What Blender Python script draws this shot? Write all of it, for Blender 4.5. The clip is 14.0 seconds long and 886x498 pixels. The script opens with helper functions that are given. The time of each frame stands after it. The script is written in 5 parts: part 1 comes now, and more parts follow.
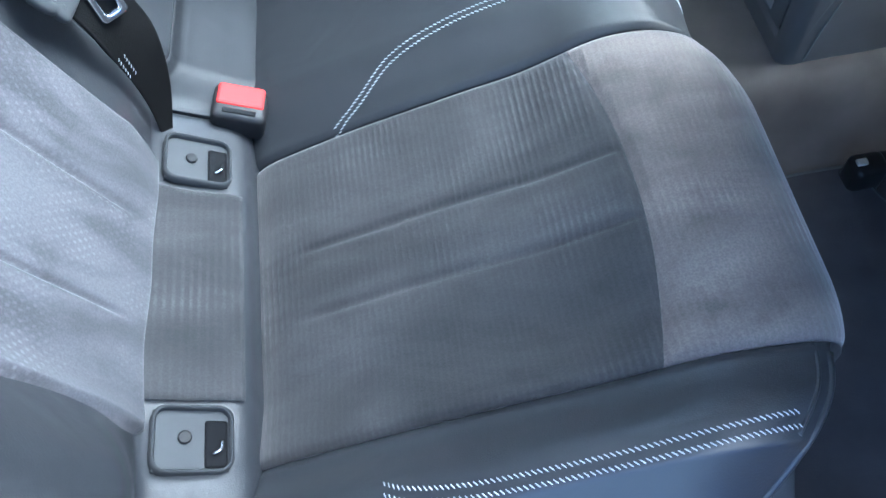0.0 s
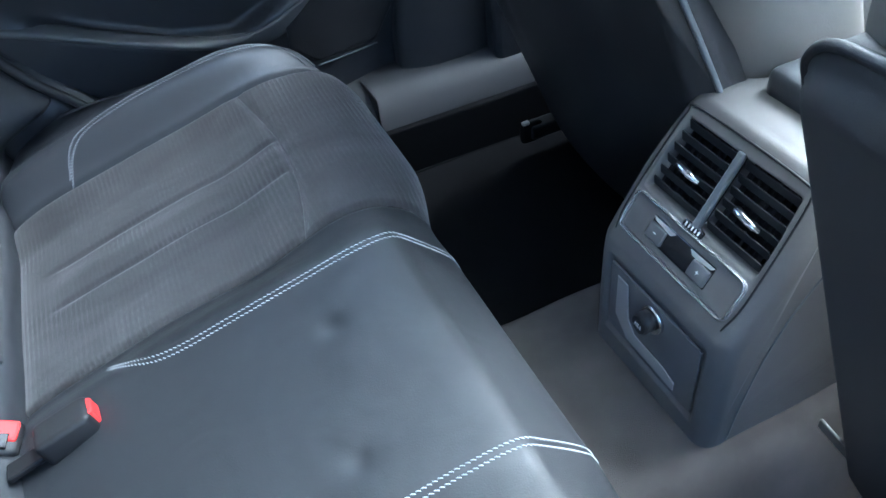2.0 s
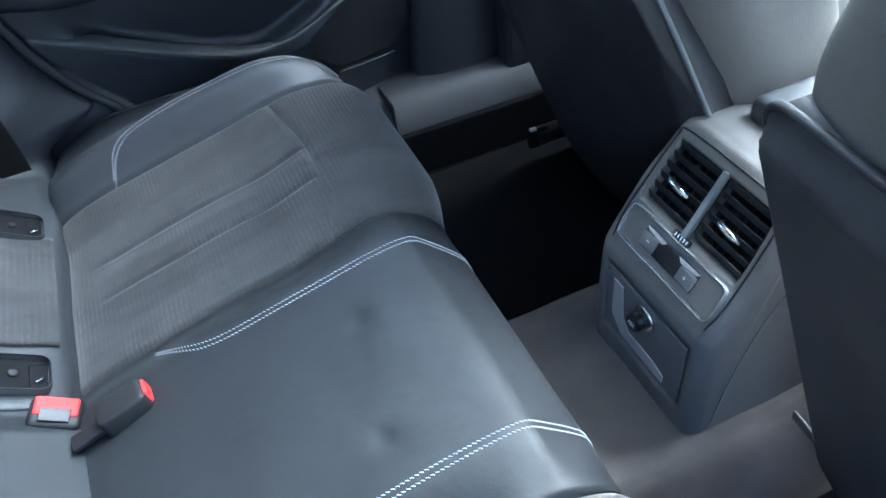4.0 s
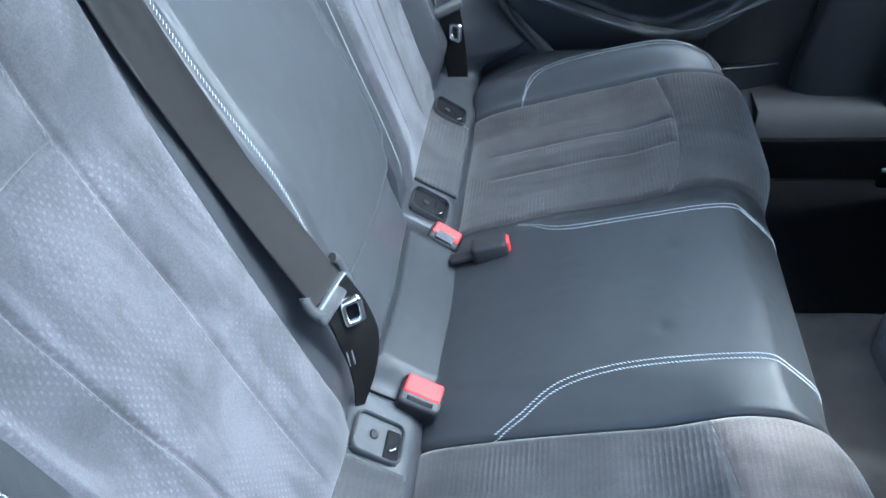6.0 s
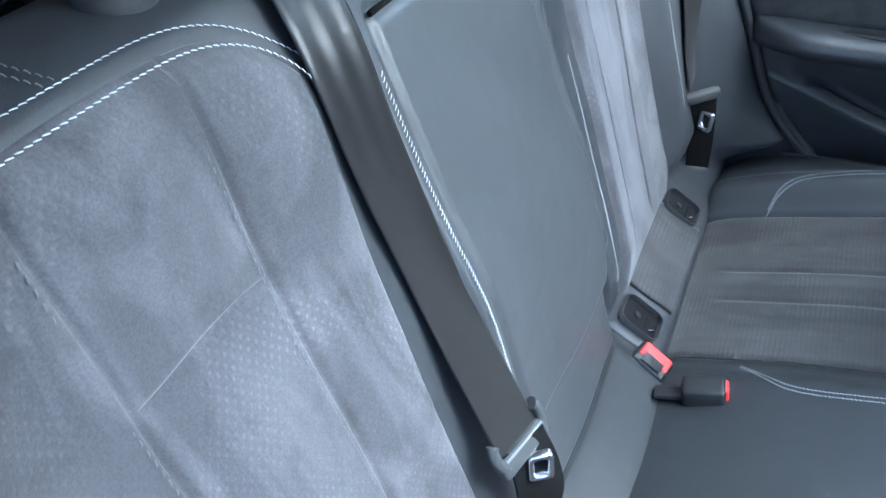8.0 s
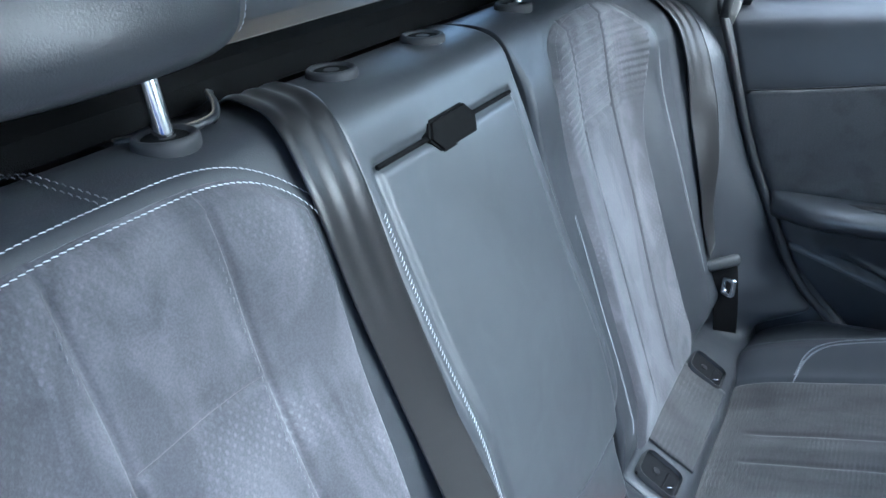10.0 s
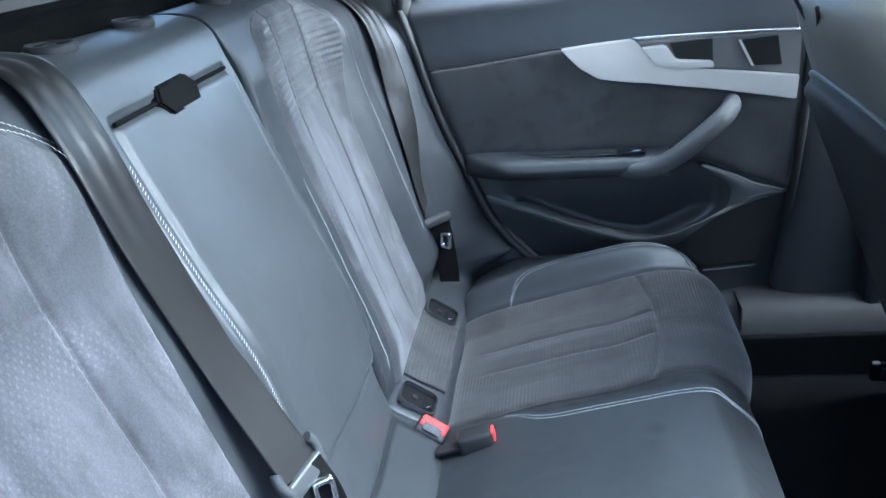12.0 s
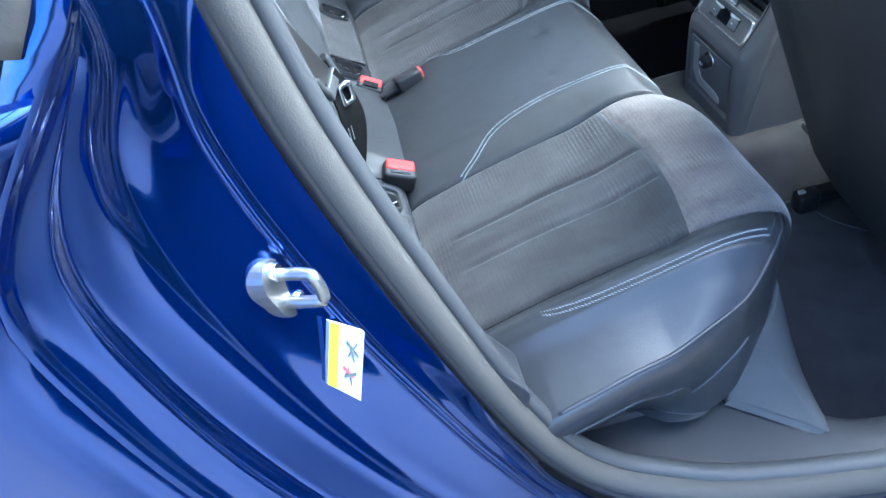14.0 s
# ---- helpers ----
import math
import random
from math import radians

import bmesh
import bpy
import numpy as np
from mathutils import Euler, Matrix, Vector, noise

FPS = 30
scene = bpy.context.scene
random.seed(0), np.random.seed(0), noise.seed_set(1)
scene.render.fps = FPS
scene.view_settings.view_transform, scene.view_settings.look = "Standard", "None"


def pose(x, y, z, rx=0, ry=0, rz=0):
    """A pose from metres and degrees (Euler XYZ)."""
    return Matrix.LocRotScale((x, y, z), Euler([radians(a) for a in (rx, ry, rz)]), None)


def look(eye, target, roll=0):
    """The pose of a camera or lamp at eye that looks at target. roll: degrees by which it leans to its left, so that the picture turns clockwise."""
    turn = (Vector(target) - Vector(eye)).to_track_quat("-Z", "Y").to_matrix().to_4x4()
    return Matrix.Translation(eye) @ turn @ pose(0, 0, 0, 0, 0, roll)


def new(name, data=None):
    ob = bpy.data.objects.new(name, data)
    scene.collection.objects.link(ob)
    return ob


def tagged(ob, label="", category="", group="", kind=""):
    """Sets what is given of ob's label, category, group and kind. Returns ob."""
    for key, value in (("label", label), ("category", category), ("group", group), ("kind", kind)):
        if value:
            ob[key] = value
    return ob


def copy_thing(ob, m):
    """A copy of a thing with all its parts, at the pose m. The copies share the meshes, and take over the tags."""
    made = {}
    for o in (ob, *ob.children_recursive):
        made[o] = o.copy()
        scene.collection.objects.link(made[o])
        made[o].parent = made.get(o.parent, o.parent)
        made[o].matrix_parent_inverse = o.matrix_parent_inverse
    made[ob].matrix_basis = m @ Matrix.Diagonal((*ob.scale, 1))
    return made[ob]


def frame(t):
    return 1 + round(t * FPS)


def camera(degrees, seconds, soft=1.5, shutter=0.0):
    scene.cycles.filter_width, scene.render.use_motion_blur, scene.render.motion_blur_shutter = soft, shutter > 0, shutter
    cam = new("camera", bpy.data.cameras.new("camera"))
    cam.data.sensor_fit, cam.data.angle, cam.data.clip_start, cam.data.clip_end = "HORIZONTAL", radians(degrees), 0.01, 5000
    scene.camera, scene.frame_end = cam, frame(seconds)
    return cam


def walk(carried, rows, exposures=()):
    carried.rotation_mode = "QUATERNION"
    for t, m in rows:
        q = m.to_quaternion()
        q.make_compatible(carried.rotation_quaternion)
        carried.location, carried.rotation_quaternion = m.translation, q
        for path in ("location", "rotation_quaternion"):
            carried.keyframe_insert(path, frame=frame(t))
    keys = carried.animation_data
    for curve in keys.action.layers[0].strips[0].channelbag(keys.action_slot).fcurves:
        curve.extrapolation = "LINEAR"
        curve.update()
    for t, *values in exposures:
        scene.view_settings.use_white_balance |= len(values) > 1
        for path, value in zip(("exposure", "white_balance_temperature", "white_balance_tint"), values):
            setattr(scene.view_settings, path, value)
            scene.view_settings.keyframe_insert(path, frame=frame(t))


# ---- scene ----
cam = camera(61.2, 14.0)
PATH = [
    (0, (0.257, -0.7, 1.048), (0.216, 0.275, -0.698), -12.2),
    (0.5, (0.32, -0.532, 1.011), (0.344, 0.558, -0.666), -11.7),
    (1, (0.339, -0.463, 1.016), (0.531, 0.841, -0.489), -9.6),
    (1.5, (0.335, -0.414, 1.007), (0.724, 0.985, -0.368), -8.4),
    (2, (0.328, -0.416, 1.018), (0.808, 0.977, -0.335), -8.1),
    (4.5, (0.278, -0.507, 1.121), (0.724, 0.875, -0.254), -6.9),
    (5, (0.245, -0.634, 1.159), (0.262, 0.846, -0.186), -7.0),
    (5.5, (0.23, -0.689, 1.189), (0.011, 0.79, -0.14), -6.9),
    (6, (0.227, -0.718, 1.21), (-0.083, 0.749, -0.114), -7.1),
    (6.5, (0.214, -0.748, 1.201), (-0.132, 0.713, -0.121), -7.4),
    (7, (0.183, -0.709, 1.207), (-0.204, 0.744, -0.111), -7.4),
    (7.5, (0.152, -0.619, 1.242), (-0.344, 0.816, -0.061), -7.3),
    (8, (0.149, -0.578, 1.244), (-0.61, 0.778, -0.016), -6.4),
    (10.5, (0.28, -0.655, 1.248), (-0.722, 0.892, 0.472), -5.8),
    (11, (0.299, -0.691, 1.252), (-0.479, 0.983, 0.483), -6.5),
    (11.5, (0.285, -0.728, 1.243), (-0.282, 1.02, 0.455), -7.2),
    (12, (0.285, -0.774, 1.188), (-0.065, 1.015, 0.363), -7.6),
    (12.5, (0.265, -0.821, 1.152), (0.119, 0.958, 0.251), -8.2),
    (13, (0.178, -0.908, 1.166), (0.175, 0.782, 0.095), -9.2),
    (13.5, (0.086, -1.076, 1.166), (0.134, 0.489, -0.078), -11.6),
    (14, (0.031, -1.186, 1.2), (0.129, 0.287, -0.149), -12.8),
]
walk(cam, [(t, look(eye, target, roll)) for t, eye, target, roll in PATH], exposures=[(t, e, 4850, 2) for t, e in ((0.0, 3.02), (2.0, 3.18), (5.0, 3.08), (7.5, 2.92), (10.5, 2.80), (11.0, 2.84), (12.5, 3.05), (13.5, 3.42), (14.0, 3.30))])

# ---- light ----
world = bpy.data.worlds.new("world")
scene.world = world
world.use_nodes = True
wn = world.node_tree
sky = wn.nodes.new("ShaderNodeTexSky")
sky.sky_type, sky.sun_disc = "NISHITA", False
sky.dust_density, sky.air_density = 6.0, 1.2
sky.sun_elevation, sky.sun_rotation = radians(49), radians(70)
wn.links.new(sky.outputs[0], wn.nodes["Background"].inputs[0])
wn.nodes["Background"].inputs[1].default_value = 0.15
sun = new("sun", bpy.data.lights.new("sun", "SUN"))
sun.data.energy, sun.data.angle, sun.data.color = 1.7, radians(50), (1.0, 0.94, 0.86)
sun.matrix_world = look((4.2, 1.5, 5.2), (0, 0, 0))


# ---- materials ----
def material(name, colour, rough, metal=0.0, bump=0.0, size=400.0, mottle=0.15, patches=6.0, coat=0.0, sheen=0.0, wrinkle=0.0):
    m = bpy.data.materials.new(name)
    m.use_nodes = True
    t = m.node_tree
    p = t.nodes["Principled BSDF"]
    p.inputs["Roughness"].default_value, p.inputs["Metallic"].default_value = rough, metal
    p.inputs["Coat Weight"].default_value, p.inputs["Sheen Weight"].default_value = coat, sheen
    co = t.nodes.new("ShaderNodeTexCoord")
    big = t.nodes.new("ShaderNodeTexNoise")
    big.inputs["Scale"].default_value, big.inputs["Detail"].default_value = patches, 6
    t.links.new(co.outputs["Object"], big.inputs["Vector"])
    mix = t.nodes.new("ShaderNodeMix")
    mix.data_type = "RGBA"
    mix.inputs[6].default_value = (*[c * (1 - mottle) for c in colour], 1)
    mix.inputs[7].default_value = (*[c * (1 + mottle) for c in colour], 1)
    t.links.new(big.outputs[0], mix.inputs[0])
    t.links.new(mix.outputs[2], p.inputs["Base Color"])
    if bump:
        fine = t.nodes.new("ShaderNodeTexNoise")
        fine.inputs["Scale"].default_value, fine.inputs["Detail"].default_value = size, 4
        t.links.new(co.outputs["Object"], fine.inputs["Vector"])
        b = t.nodes.new("ShaderNodeBump")
        b.inputs["Strength"].default_value, b.inputs["Distance"].default_value = bump, 0.001
        t.links.new(fine.outputs[0], b.inputs["Height"])
        t.links.new(b.outputs[0], p.inputs["Normal"])
        if wrinkle:
            fold = t.nodes.new("ShaderNodeTexNoise")
            fold.inputs["Scale"].default_value, fold.inputs["Detail"].default_value, fold.inputs["Distortion"].default_value = 13, 2, 0.6
            t.links.new(co.outputs["Object"], fold.inputs["Vector"])
            soft = t.nodes.new("ShaderNodeBump")
            soft.inputs["Strength"].default_value, soft.inputs["Distance"].default_value = wrinkle, 0.005
            t.links.new(fold.outputs[0], soft.inputs["Height"])
            t.links.new(soft.outputs[0], b.inputs["Normal"])
    return m


LEATHER = material("leather", (0.024, 0.026, 0.030), 0.38, bump=0.22, wrinkle=0.35, size=700, patches=9)
LEATHER_GLOSS = material("smooth_leather", (0.034, 0.037, 0.041), 0.38, bump=0.12, wrinkle=0.3, size=700, mottle=0.1, patches=7)
LEATHER_SEAT = material("dimmed_leather", (0.018, 0.0195, 0.022), 0.50, bump=0.16, wrinkle=0.4, size=700, patches=8)
SEAT_GREY = material("taupe_leather", (0.135, 0.127, 0.112), 0.42, bump=0.3, wrinkle=0.2, size=700, patches=9)
DOOR_GREY = material("door_vinyl", (0.078, 0.080, 0.083), 0.60, bump=0.25, size=1200, mottle=0.08)
# Near-black copy of the mat: the far footwell's shade put into its colour.
MAT_SHADED = material("shaded_mat", (0.006, 0.006, 0.0065), 1.0, bump=1.0, size=900, mottle=0.3, patches=20)
PLASTIC = material("plastic", (0.105, 0.103, 0.105), 0.48, bump=0.25, size=1500, mottle=0.06)
CONSOLE = material("console_plastic", (0.105, 0.099, 0.095), 0.62, bump=0.25, size=1500, mottle=0.06)
POCKET = material("pocket_plastic", (0.030, 0.032, 0.034), 0.66, mottle=0.08)
# Black for flat plates that stand in for shade inside pockets and slots.
POCKET_SHADE = material("pocket_shade", (0.008, 0.008, 0.009), 0.8, mottle=0.1)
TRAY_GREY = material("pale_grey_plastic", (0.30, 0.29, 0.28), 0.45, mottle=0.06)
VELOUR = material("black_velour", (0.006, 0.006, 0.006), 1.0, bump=0.5, size=900)
PLASTIC_DARK = material("dark_plastic", (0.035, 0.035, 0.037), 0.55, bump=0.2, size=1500, mottle=0.08)
SILVER_BRIGHT = material("satin_chrome", (0.86, 0.85, 0.84), 0.24, metal=0.8, mottle=0.03)
TRIM_GREY = material("grey_plastic", (0.13, 0.14, 0.145), 0.4, bump=0.15, size=1500, mottle=0.06)
BLACK = material("black_plastic", (0.013, 0.013, 0.014), 0.38, mottle=0.1)
SHELL_BLACK = material("scuffed_black_plastic", (0.026, 0.026, 0.027), 0.45, bump=0.3, size=1200, mottle=0.35, patches=14)
BUCKLE_BLACK = material("buckle_plastic", (0.008, 0.008, 0.009), 0.55, mottle=0.1)
GLOSS = material("gloss_black", (0.008, 0.008, 0.009), 0.14, mottle=0.1)
RED = material("red_plastic", (0.66, 0.034, 0.032), 0.5, mottle=0.05)
CHROME = material("chrome", (0.82, 0.83, 0.85), 0.14, metal=1.0, mottle=0.03)
CHROME_SATIN = material("zinc", (0.30, 0.30, 0.28), 0.36, metal=0.9, mottle=0.1, patches=60)
SILVER = material("brushed_silver", (0.64, 0.625, 0.605), 0.38, metal=0.6, bump=0.1, size=1500, mottle=0.04)
CARPET = material("carpet", (0.074, 0.067, 0.063), 1.0, bump=1.0, size=900, mottle=0.6, patches=12)
FLAP = material("felt", (0.085, 0.085, 0.085), 0.95, bump=0.6, size=500, mottle=0.2, patches=14)
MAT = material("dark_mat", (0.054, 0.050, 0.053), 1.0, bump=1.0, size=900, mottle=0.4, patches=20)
THREAD = material("thread", (0.48, 0.50, 0.52), 0.7, mottle=0.1, patches=200)
THREAD_DARK = material("grey_thread", (0.12, 0.12, 0.126), 0.8, mottle=0.1, patches=200)
PAINT = material("blue_paint", (0.012, 0.050, 0.255), 0.10, metal=0.95, coat=0.9, mottle=0.08, patches=3)
RUBBER = material("rubber_seal", (0.060, 0.056, 0.049), 0.8, bump=0.4, size=600, mottle=0.15)
RUBBER_DARK = material("grey_rubber", (0.045, 0.047, 0.048), 0.6, bump=0.3, size=600, mottle=0.15)
RUBBER_BLACK = material("black_rubber", (0.02, 0.02, 0.021), 0.6, bump=0.2, size=600)
HEADLINER = material("headliner", (0.42, 0.42, 0.42), 0.95, bump=0.4, size=800)
PILLAR = material("pillar_trim", (0.10, 0.10, 0.095), 0.7, bump=0.3, size=1200, mottle=0.08)
SHELF_CLOTH = material("shelf_cloth", (0.26, 0.23, 0.195), 0.9, bump=0.4, size=900, mottle=0.1)
SHELF = material("shelf_vinyl", (0.20, 0.172, 0.142), 0.45, bump=0.2, size=900, mottle=0.1)
STICKER = material("sticker_white", (0.44, 0.47, 0.50), 0.4, mottle=0.03)
STICKER_YELLOW = material("sticker_yellow", (0.58, 0.56, 0.015), 0.4, mottle=0.03)
PRINT = material("print_grey", (0.08, 0.10, 0.10), 0.5)
PRINT_RED = material("print_red", (0.75, 0.08, 0.10), 0.5)
PRINT_WHITE = material("print_white", (0.80, 0.80, 0.80), 0.5)
PAINT.node_tree.nodes["Principled BSDF"].inputs["Coat IOR"].default_value = 1.5
for dull, level in ((LEATHER, 0.62), (LEATHER_SEAT, 0.85), (LEATHER_GLOSS, 0.75), (BLACK, 0.28), (VELOUR, 0.08), (MAT, 0.1), (RED, 0.25), (POCKET_SHADE, 0.1)):
    dull.node_tree.nodes["Principled BSDF"].inputs["Specular IOR Level"].default_value = level
CONCRETE = material("concrete", (0.175, 0.155, 0.125), 0.9, bump=1.0, size=60, mottle=0.3, patches=3)
GRAVEL = material("gravel", (0.150, 0.127, 0.088), 0.95, bump=1.0, size=60, mottle=0.35, patches=3)
HEDGE = material("hedge_leaf", (0.03, 0.05, 0.02), 0.8, mottle=0.4, patches=5)


def woven(name, colour, rough, pitch_y, pitch_t, depth, mottle, sheen, fleck, across=(1.0, 0.0), ribs=0.55, speckle=0.14, streaks=0.72, cut=0.0, sharp=0.14, least=0.22):
    """Cloth with rows of small raised dashes, patchy as brushed nap is."""
    m = material(name, colour, rough, mottle=mottle, patches=10, sheen=sheen)
    t = m.node_tree
    p = t.nodes["Principled BSDF"]
    p.inputs["Sheen Roughness"].default_value = 0.4
    co = t.nodes.new("ShaderNodeTexCoord")
    sep = t.nodes.new("ShaderNodeSeparateXYZ")
    t.links.new(co.outputs["Object"], sep.inputs[0])

    def calc(op, a, b=None, c=None):
        n = t.nodes.new("ShaderNodeMath")
        n.operation = op
        for i, v in enumerate((a, b, c)):
            if v is None:
                continue
            if isinstance(v, (int, float)):
                n.inputs[i].default_value = v
            else:
                t.links.new(v, n.inputs[i])
        return n.outputs[0]

    along = calc("ADD", calc("MULTIPLY", sep.outputs[0], across[0]), calc("MULTIPLY", sep.outputs[2], across[1]))
    wy = calc("SINE", calc("MULTIPLY", sep.outputs[1], 2 * math.pi / pitch_y))
    wt = calc("SINE", calc("MULTIPLY", along, 2 * math.pi / pitch_t))
    dots = calc("MAXIMUM", calc("MULTIPLY", calc("MULTIPLY_ADD", wy, 1.0 - ribs, ribs), calc("ADD", wt, 0.45 * ribs)), 0.0)
    if cut:
        dots = calc("MULTIPLY", calc("MAXIMUM", calc("SUBTRACT", dots, cut), 0.0), 1.0 / (1.0 - cut))
    big = t.nodes.new("ShaderNodeTexNoise")
    big.inputs["Scale"].default_value, big.inputs["Detail"].default_value, big.inputs["Distortion"].default_value = 1.0, 6, 0.9
    streak = t.nodes.new("ShaderNodeMapping")
    streak.inputs["Rotation"].default_value = (-0.85, 0.25, 0.35)
    streak.inputs["Scale"].default_value = (5, 15, 5)
    t.links.new(co.outputs["Object"], streak.inputs["Vector"])
    t.links.new(streak.outputs[0], big.inputs["Vector"])
    rubbed = t.nodes.new("ShaderNodeTexNoise")
    rubbed.inputs["Scale"].default_value, rubbed.inputs["Detail"].default_value = 11, 4
    t.links.new(co.outputs["Object"], rubbed.inputs["Vector"])
    worn = calc("MULTIPLY", dots, calc("MAXIMUM", calc("MULTIPLY_ADD", rubbed.outputs[0], 4.0, -1.75), least))
    fine = t.nodes.new("ShaderNodeTexNoise")
    fine.inputs["Scale"].default_value, fine.inputs["Detail"].default_value = 900, 3
    t.links.new(co.outputs["Object"], fine.inputs["Vector"])
    b = t.nodes.new("ShaderNodeBump")
    b.inputs["Strength"].default_value, b.inputs["Distance"].default_value = 0.8, depth
    t.links.new(calc("ADD", calc("MULTIPLY", worn, 0.6), calc("MULTIPLY", fine.outputs[0], 0.5)), b.inputs["Height"])
    t.links.new(b.outputs[0], p.inputs["Normal"])
    old = p.inputs["Base Color"].links[0].from_socket
    lift = t.nodes.new("ShaderNodeMix")
    lift.data_type, lift.clamp_factor = "RGBA", True
    lift.inputs[7].default_value = (*[min(1, c * fleck) for c in colour], 1)
    t.links.new(old, lift.inputs[6])
    t.links.new(calc("MULTIPLY", worn, 0.55), lift.inputs[0])
    nap = t.nodes.new("ShaderNodeMix")
    nap.data_type, nap.blend_type = "RGBA", "MULTIPLY"
    nap.inputs[0].default_value = 1.0
    ramp = t.nodes.new("ShaderNodeValToRGB")
    ramp.color_ramp.elements[0].position, ramp.color_ramp.elements[0].color = 0.5 - sharp, (streaks, streaks, streaks * 1.01, 1)
    ramp.color_ramp.elements[1].position, ramp.color_ramp.elements[1].color = 0.5 + sharp, (1.17, 1.16, 1.15, 1)
    t.links.new(big.outputs[0], ramp.inputs[0])
    t.links.new(lift.outputs[2], nap.inputs[6])
    t.links.new(ramp.outputs[0], nap.inputs[7])
    grain = t.nodes.new("ShaderNodeTexNoise")
    grain.inputs["Scale"].default_value, grain.inputs["Detail"].default_value = 560, 3
    t.links.new(co.outputs["Object"], grain.inputs["Vector"])
    spots = t.nodes.new("ShaderNodeTexNoise")
    spots.inputs["Scale"].default_value, spots.inputs["Detail"].default_value, spots.inputs["Distortion"].default_value = 21, 5, 0.4
    t.links.new(co.outputs["Object"], spots.inputs["Vector"])
    last = nap.outputs[2]
    for source, low, high, dark, light in ((grain, 0.36, 0.64, 1 - speckle, 1 + speckle), (spots, 0.54, 0.64, 1 + 0.3 * speckle, 1 - 1.1 * speckle)):
        tone = t.nodes.new("ShaderNodeMapRange")
        tone.inputs["From Min"].default_value, tone.inputs["From Max"].default_value = low, high
        tone.inputs["To Min"].default_value, tone.inputs["To Max"].default_value = dark, light
        t.links.new(source.outputs[0], tone.inputs["Value"])
        times = t.nodes.new("ShaderNodeMix")
        times.data_type, times.blend_type = "RGBA", "MULTIPLY"
        times.inputs[0].default_value = 1.0
        t.links.new(last, times.inputs[6])
        t.links.new(tone.outputs[0], times.inputs[7])
        last = times.outputs[2]
    t.links.new(last, p.inputs["Base Color"])
    return m


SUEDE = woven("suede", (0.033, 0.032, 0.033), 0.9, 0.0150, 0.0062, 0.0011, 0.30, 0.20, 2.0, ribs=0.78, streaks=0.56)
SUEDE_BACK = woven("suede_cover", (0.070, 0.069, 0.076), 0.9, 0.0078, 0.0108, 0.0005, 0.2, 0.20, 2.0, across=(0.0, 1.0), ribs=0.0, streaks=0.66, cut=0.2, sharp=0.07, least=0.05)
# Brushed nap, with the warm door-side light mixed into a paler base colour.
SUEDE_NAP_LIT = woven("lit_brushed_suede", (0.116, 0.099, 0.090), 0.9, 0.0150, 0.0062, 0.0011, 0.25, 0.40, 1.6, ribs=0.78, streaks=0.66)
SUEDE_DARK = woven("dark_suede", (0.050, 0.051, 0.054), 0.94, 0.0046, 0.0075, 0.0002, 0.16, 0.20, 1.15)
WEB = woven("webbing", (0.009, 0.0088, 0.009), 0.34, 0.2, 0.0022, 0.00006, 0.05, 0.06, 1.2, across=(0.0, 1.0), speckle=0.0)
GRILLE = woven("speaker_grille", (0.02, 0.02, 0.021), 0.5, 0.3, 0.004, 0.001, 0.1, 0.0, 1.6, across=(1.0, 0.25), speckle=0.0)


for dull, gloss in ((CARPET, 0.10), (FLAP, 0.10), (MAT, 0.10), (MAT_SHADED, 0.10), (VELOUR, 0.10), (PLASTIC_DARK, 0.28), (LEATHER_SEAT, 0.36)):
    dull.node_tree.nodes["Principled BSDF"].inputs["Specular IOR Level"].default_value = gloss


# ---- building helpers ----
def link(name, me, material, parent=None, label=""):
    me.materials.append(material)
    ob = new(name, me)
    if parent is not None:
        ob.parent = parent
    return tagged(ob, label)


def smooth(points, n):
    """n points spread evenly along a smooth curve through the points."""
    p = np.array(points, float)
    ext = np.vstack([2 * p[0] - p[1], p, 2 * p[-1] - p[-2]])
    out = []
    for i in range(len(p) - 1):
        a, b, c, d = ext[i:i + 4]
        for u in np.linspace(0, 1, 24, endpoint=False):
            out.append(0.5 * (2 * b + (c - a) * u + (2 * a - 5 * b + 4 * c - d) * u * u + (3 * b - a - 3 * c + d) * u ** 3))
    out.append(p[-1])
    out = np.array(out)
    run = np.concatenate([[0], np.cumsum(np.linalg.norm(np.diff(out, axis=0), axis=1))])
    at = np.linspace(0, run[-1], n)
    return np.column_stack([np.interp(at, run, out[:, k]) for k in range(out.shape[1])])


def grid(name, rows, material, parent=None, closed=False, label="", caps=False, shade=True):
    """A mesh through rows of points; closed joins each row's end to its start."""
    rows = [np.asarray(r, float) for r in rows]
    n, k = len(rows), len(rows[0])
    verts = np.vstack(rows)
    faces = []
    for i in range(n - 1):
        for j in range(k if closed else k - 1):
            j2 = (j + 1) % k
            faces.append((i * k + j, i * k + j2, (i + 1) * k + j2, (i + 1) * k + j))
    if caps:
        faces.append(tuple(range(k))[::-1])
        faces.append(tuple((n - 1) * k + j for j in range(k)))
    me = bpy.data.meshes.new(name)
    me.from_pydata(verts.tolist(), [], faces)
    bm = bmesh.new()
    bm.from_mesh(me)
    bmesh.ops.recalc_face_normals(bm, faces=bm.faces)
    bm.to_mesh(me)
    bm.free()
    if shade:
        me.polygons.foreach_set("use_smooth", [len(p.vertices) == 4 for p in me.polygons])
    return link(name, me, material, parent, label)


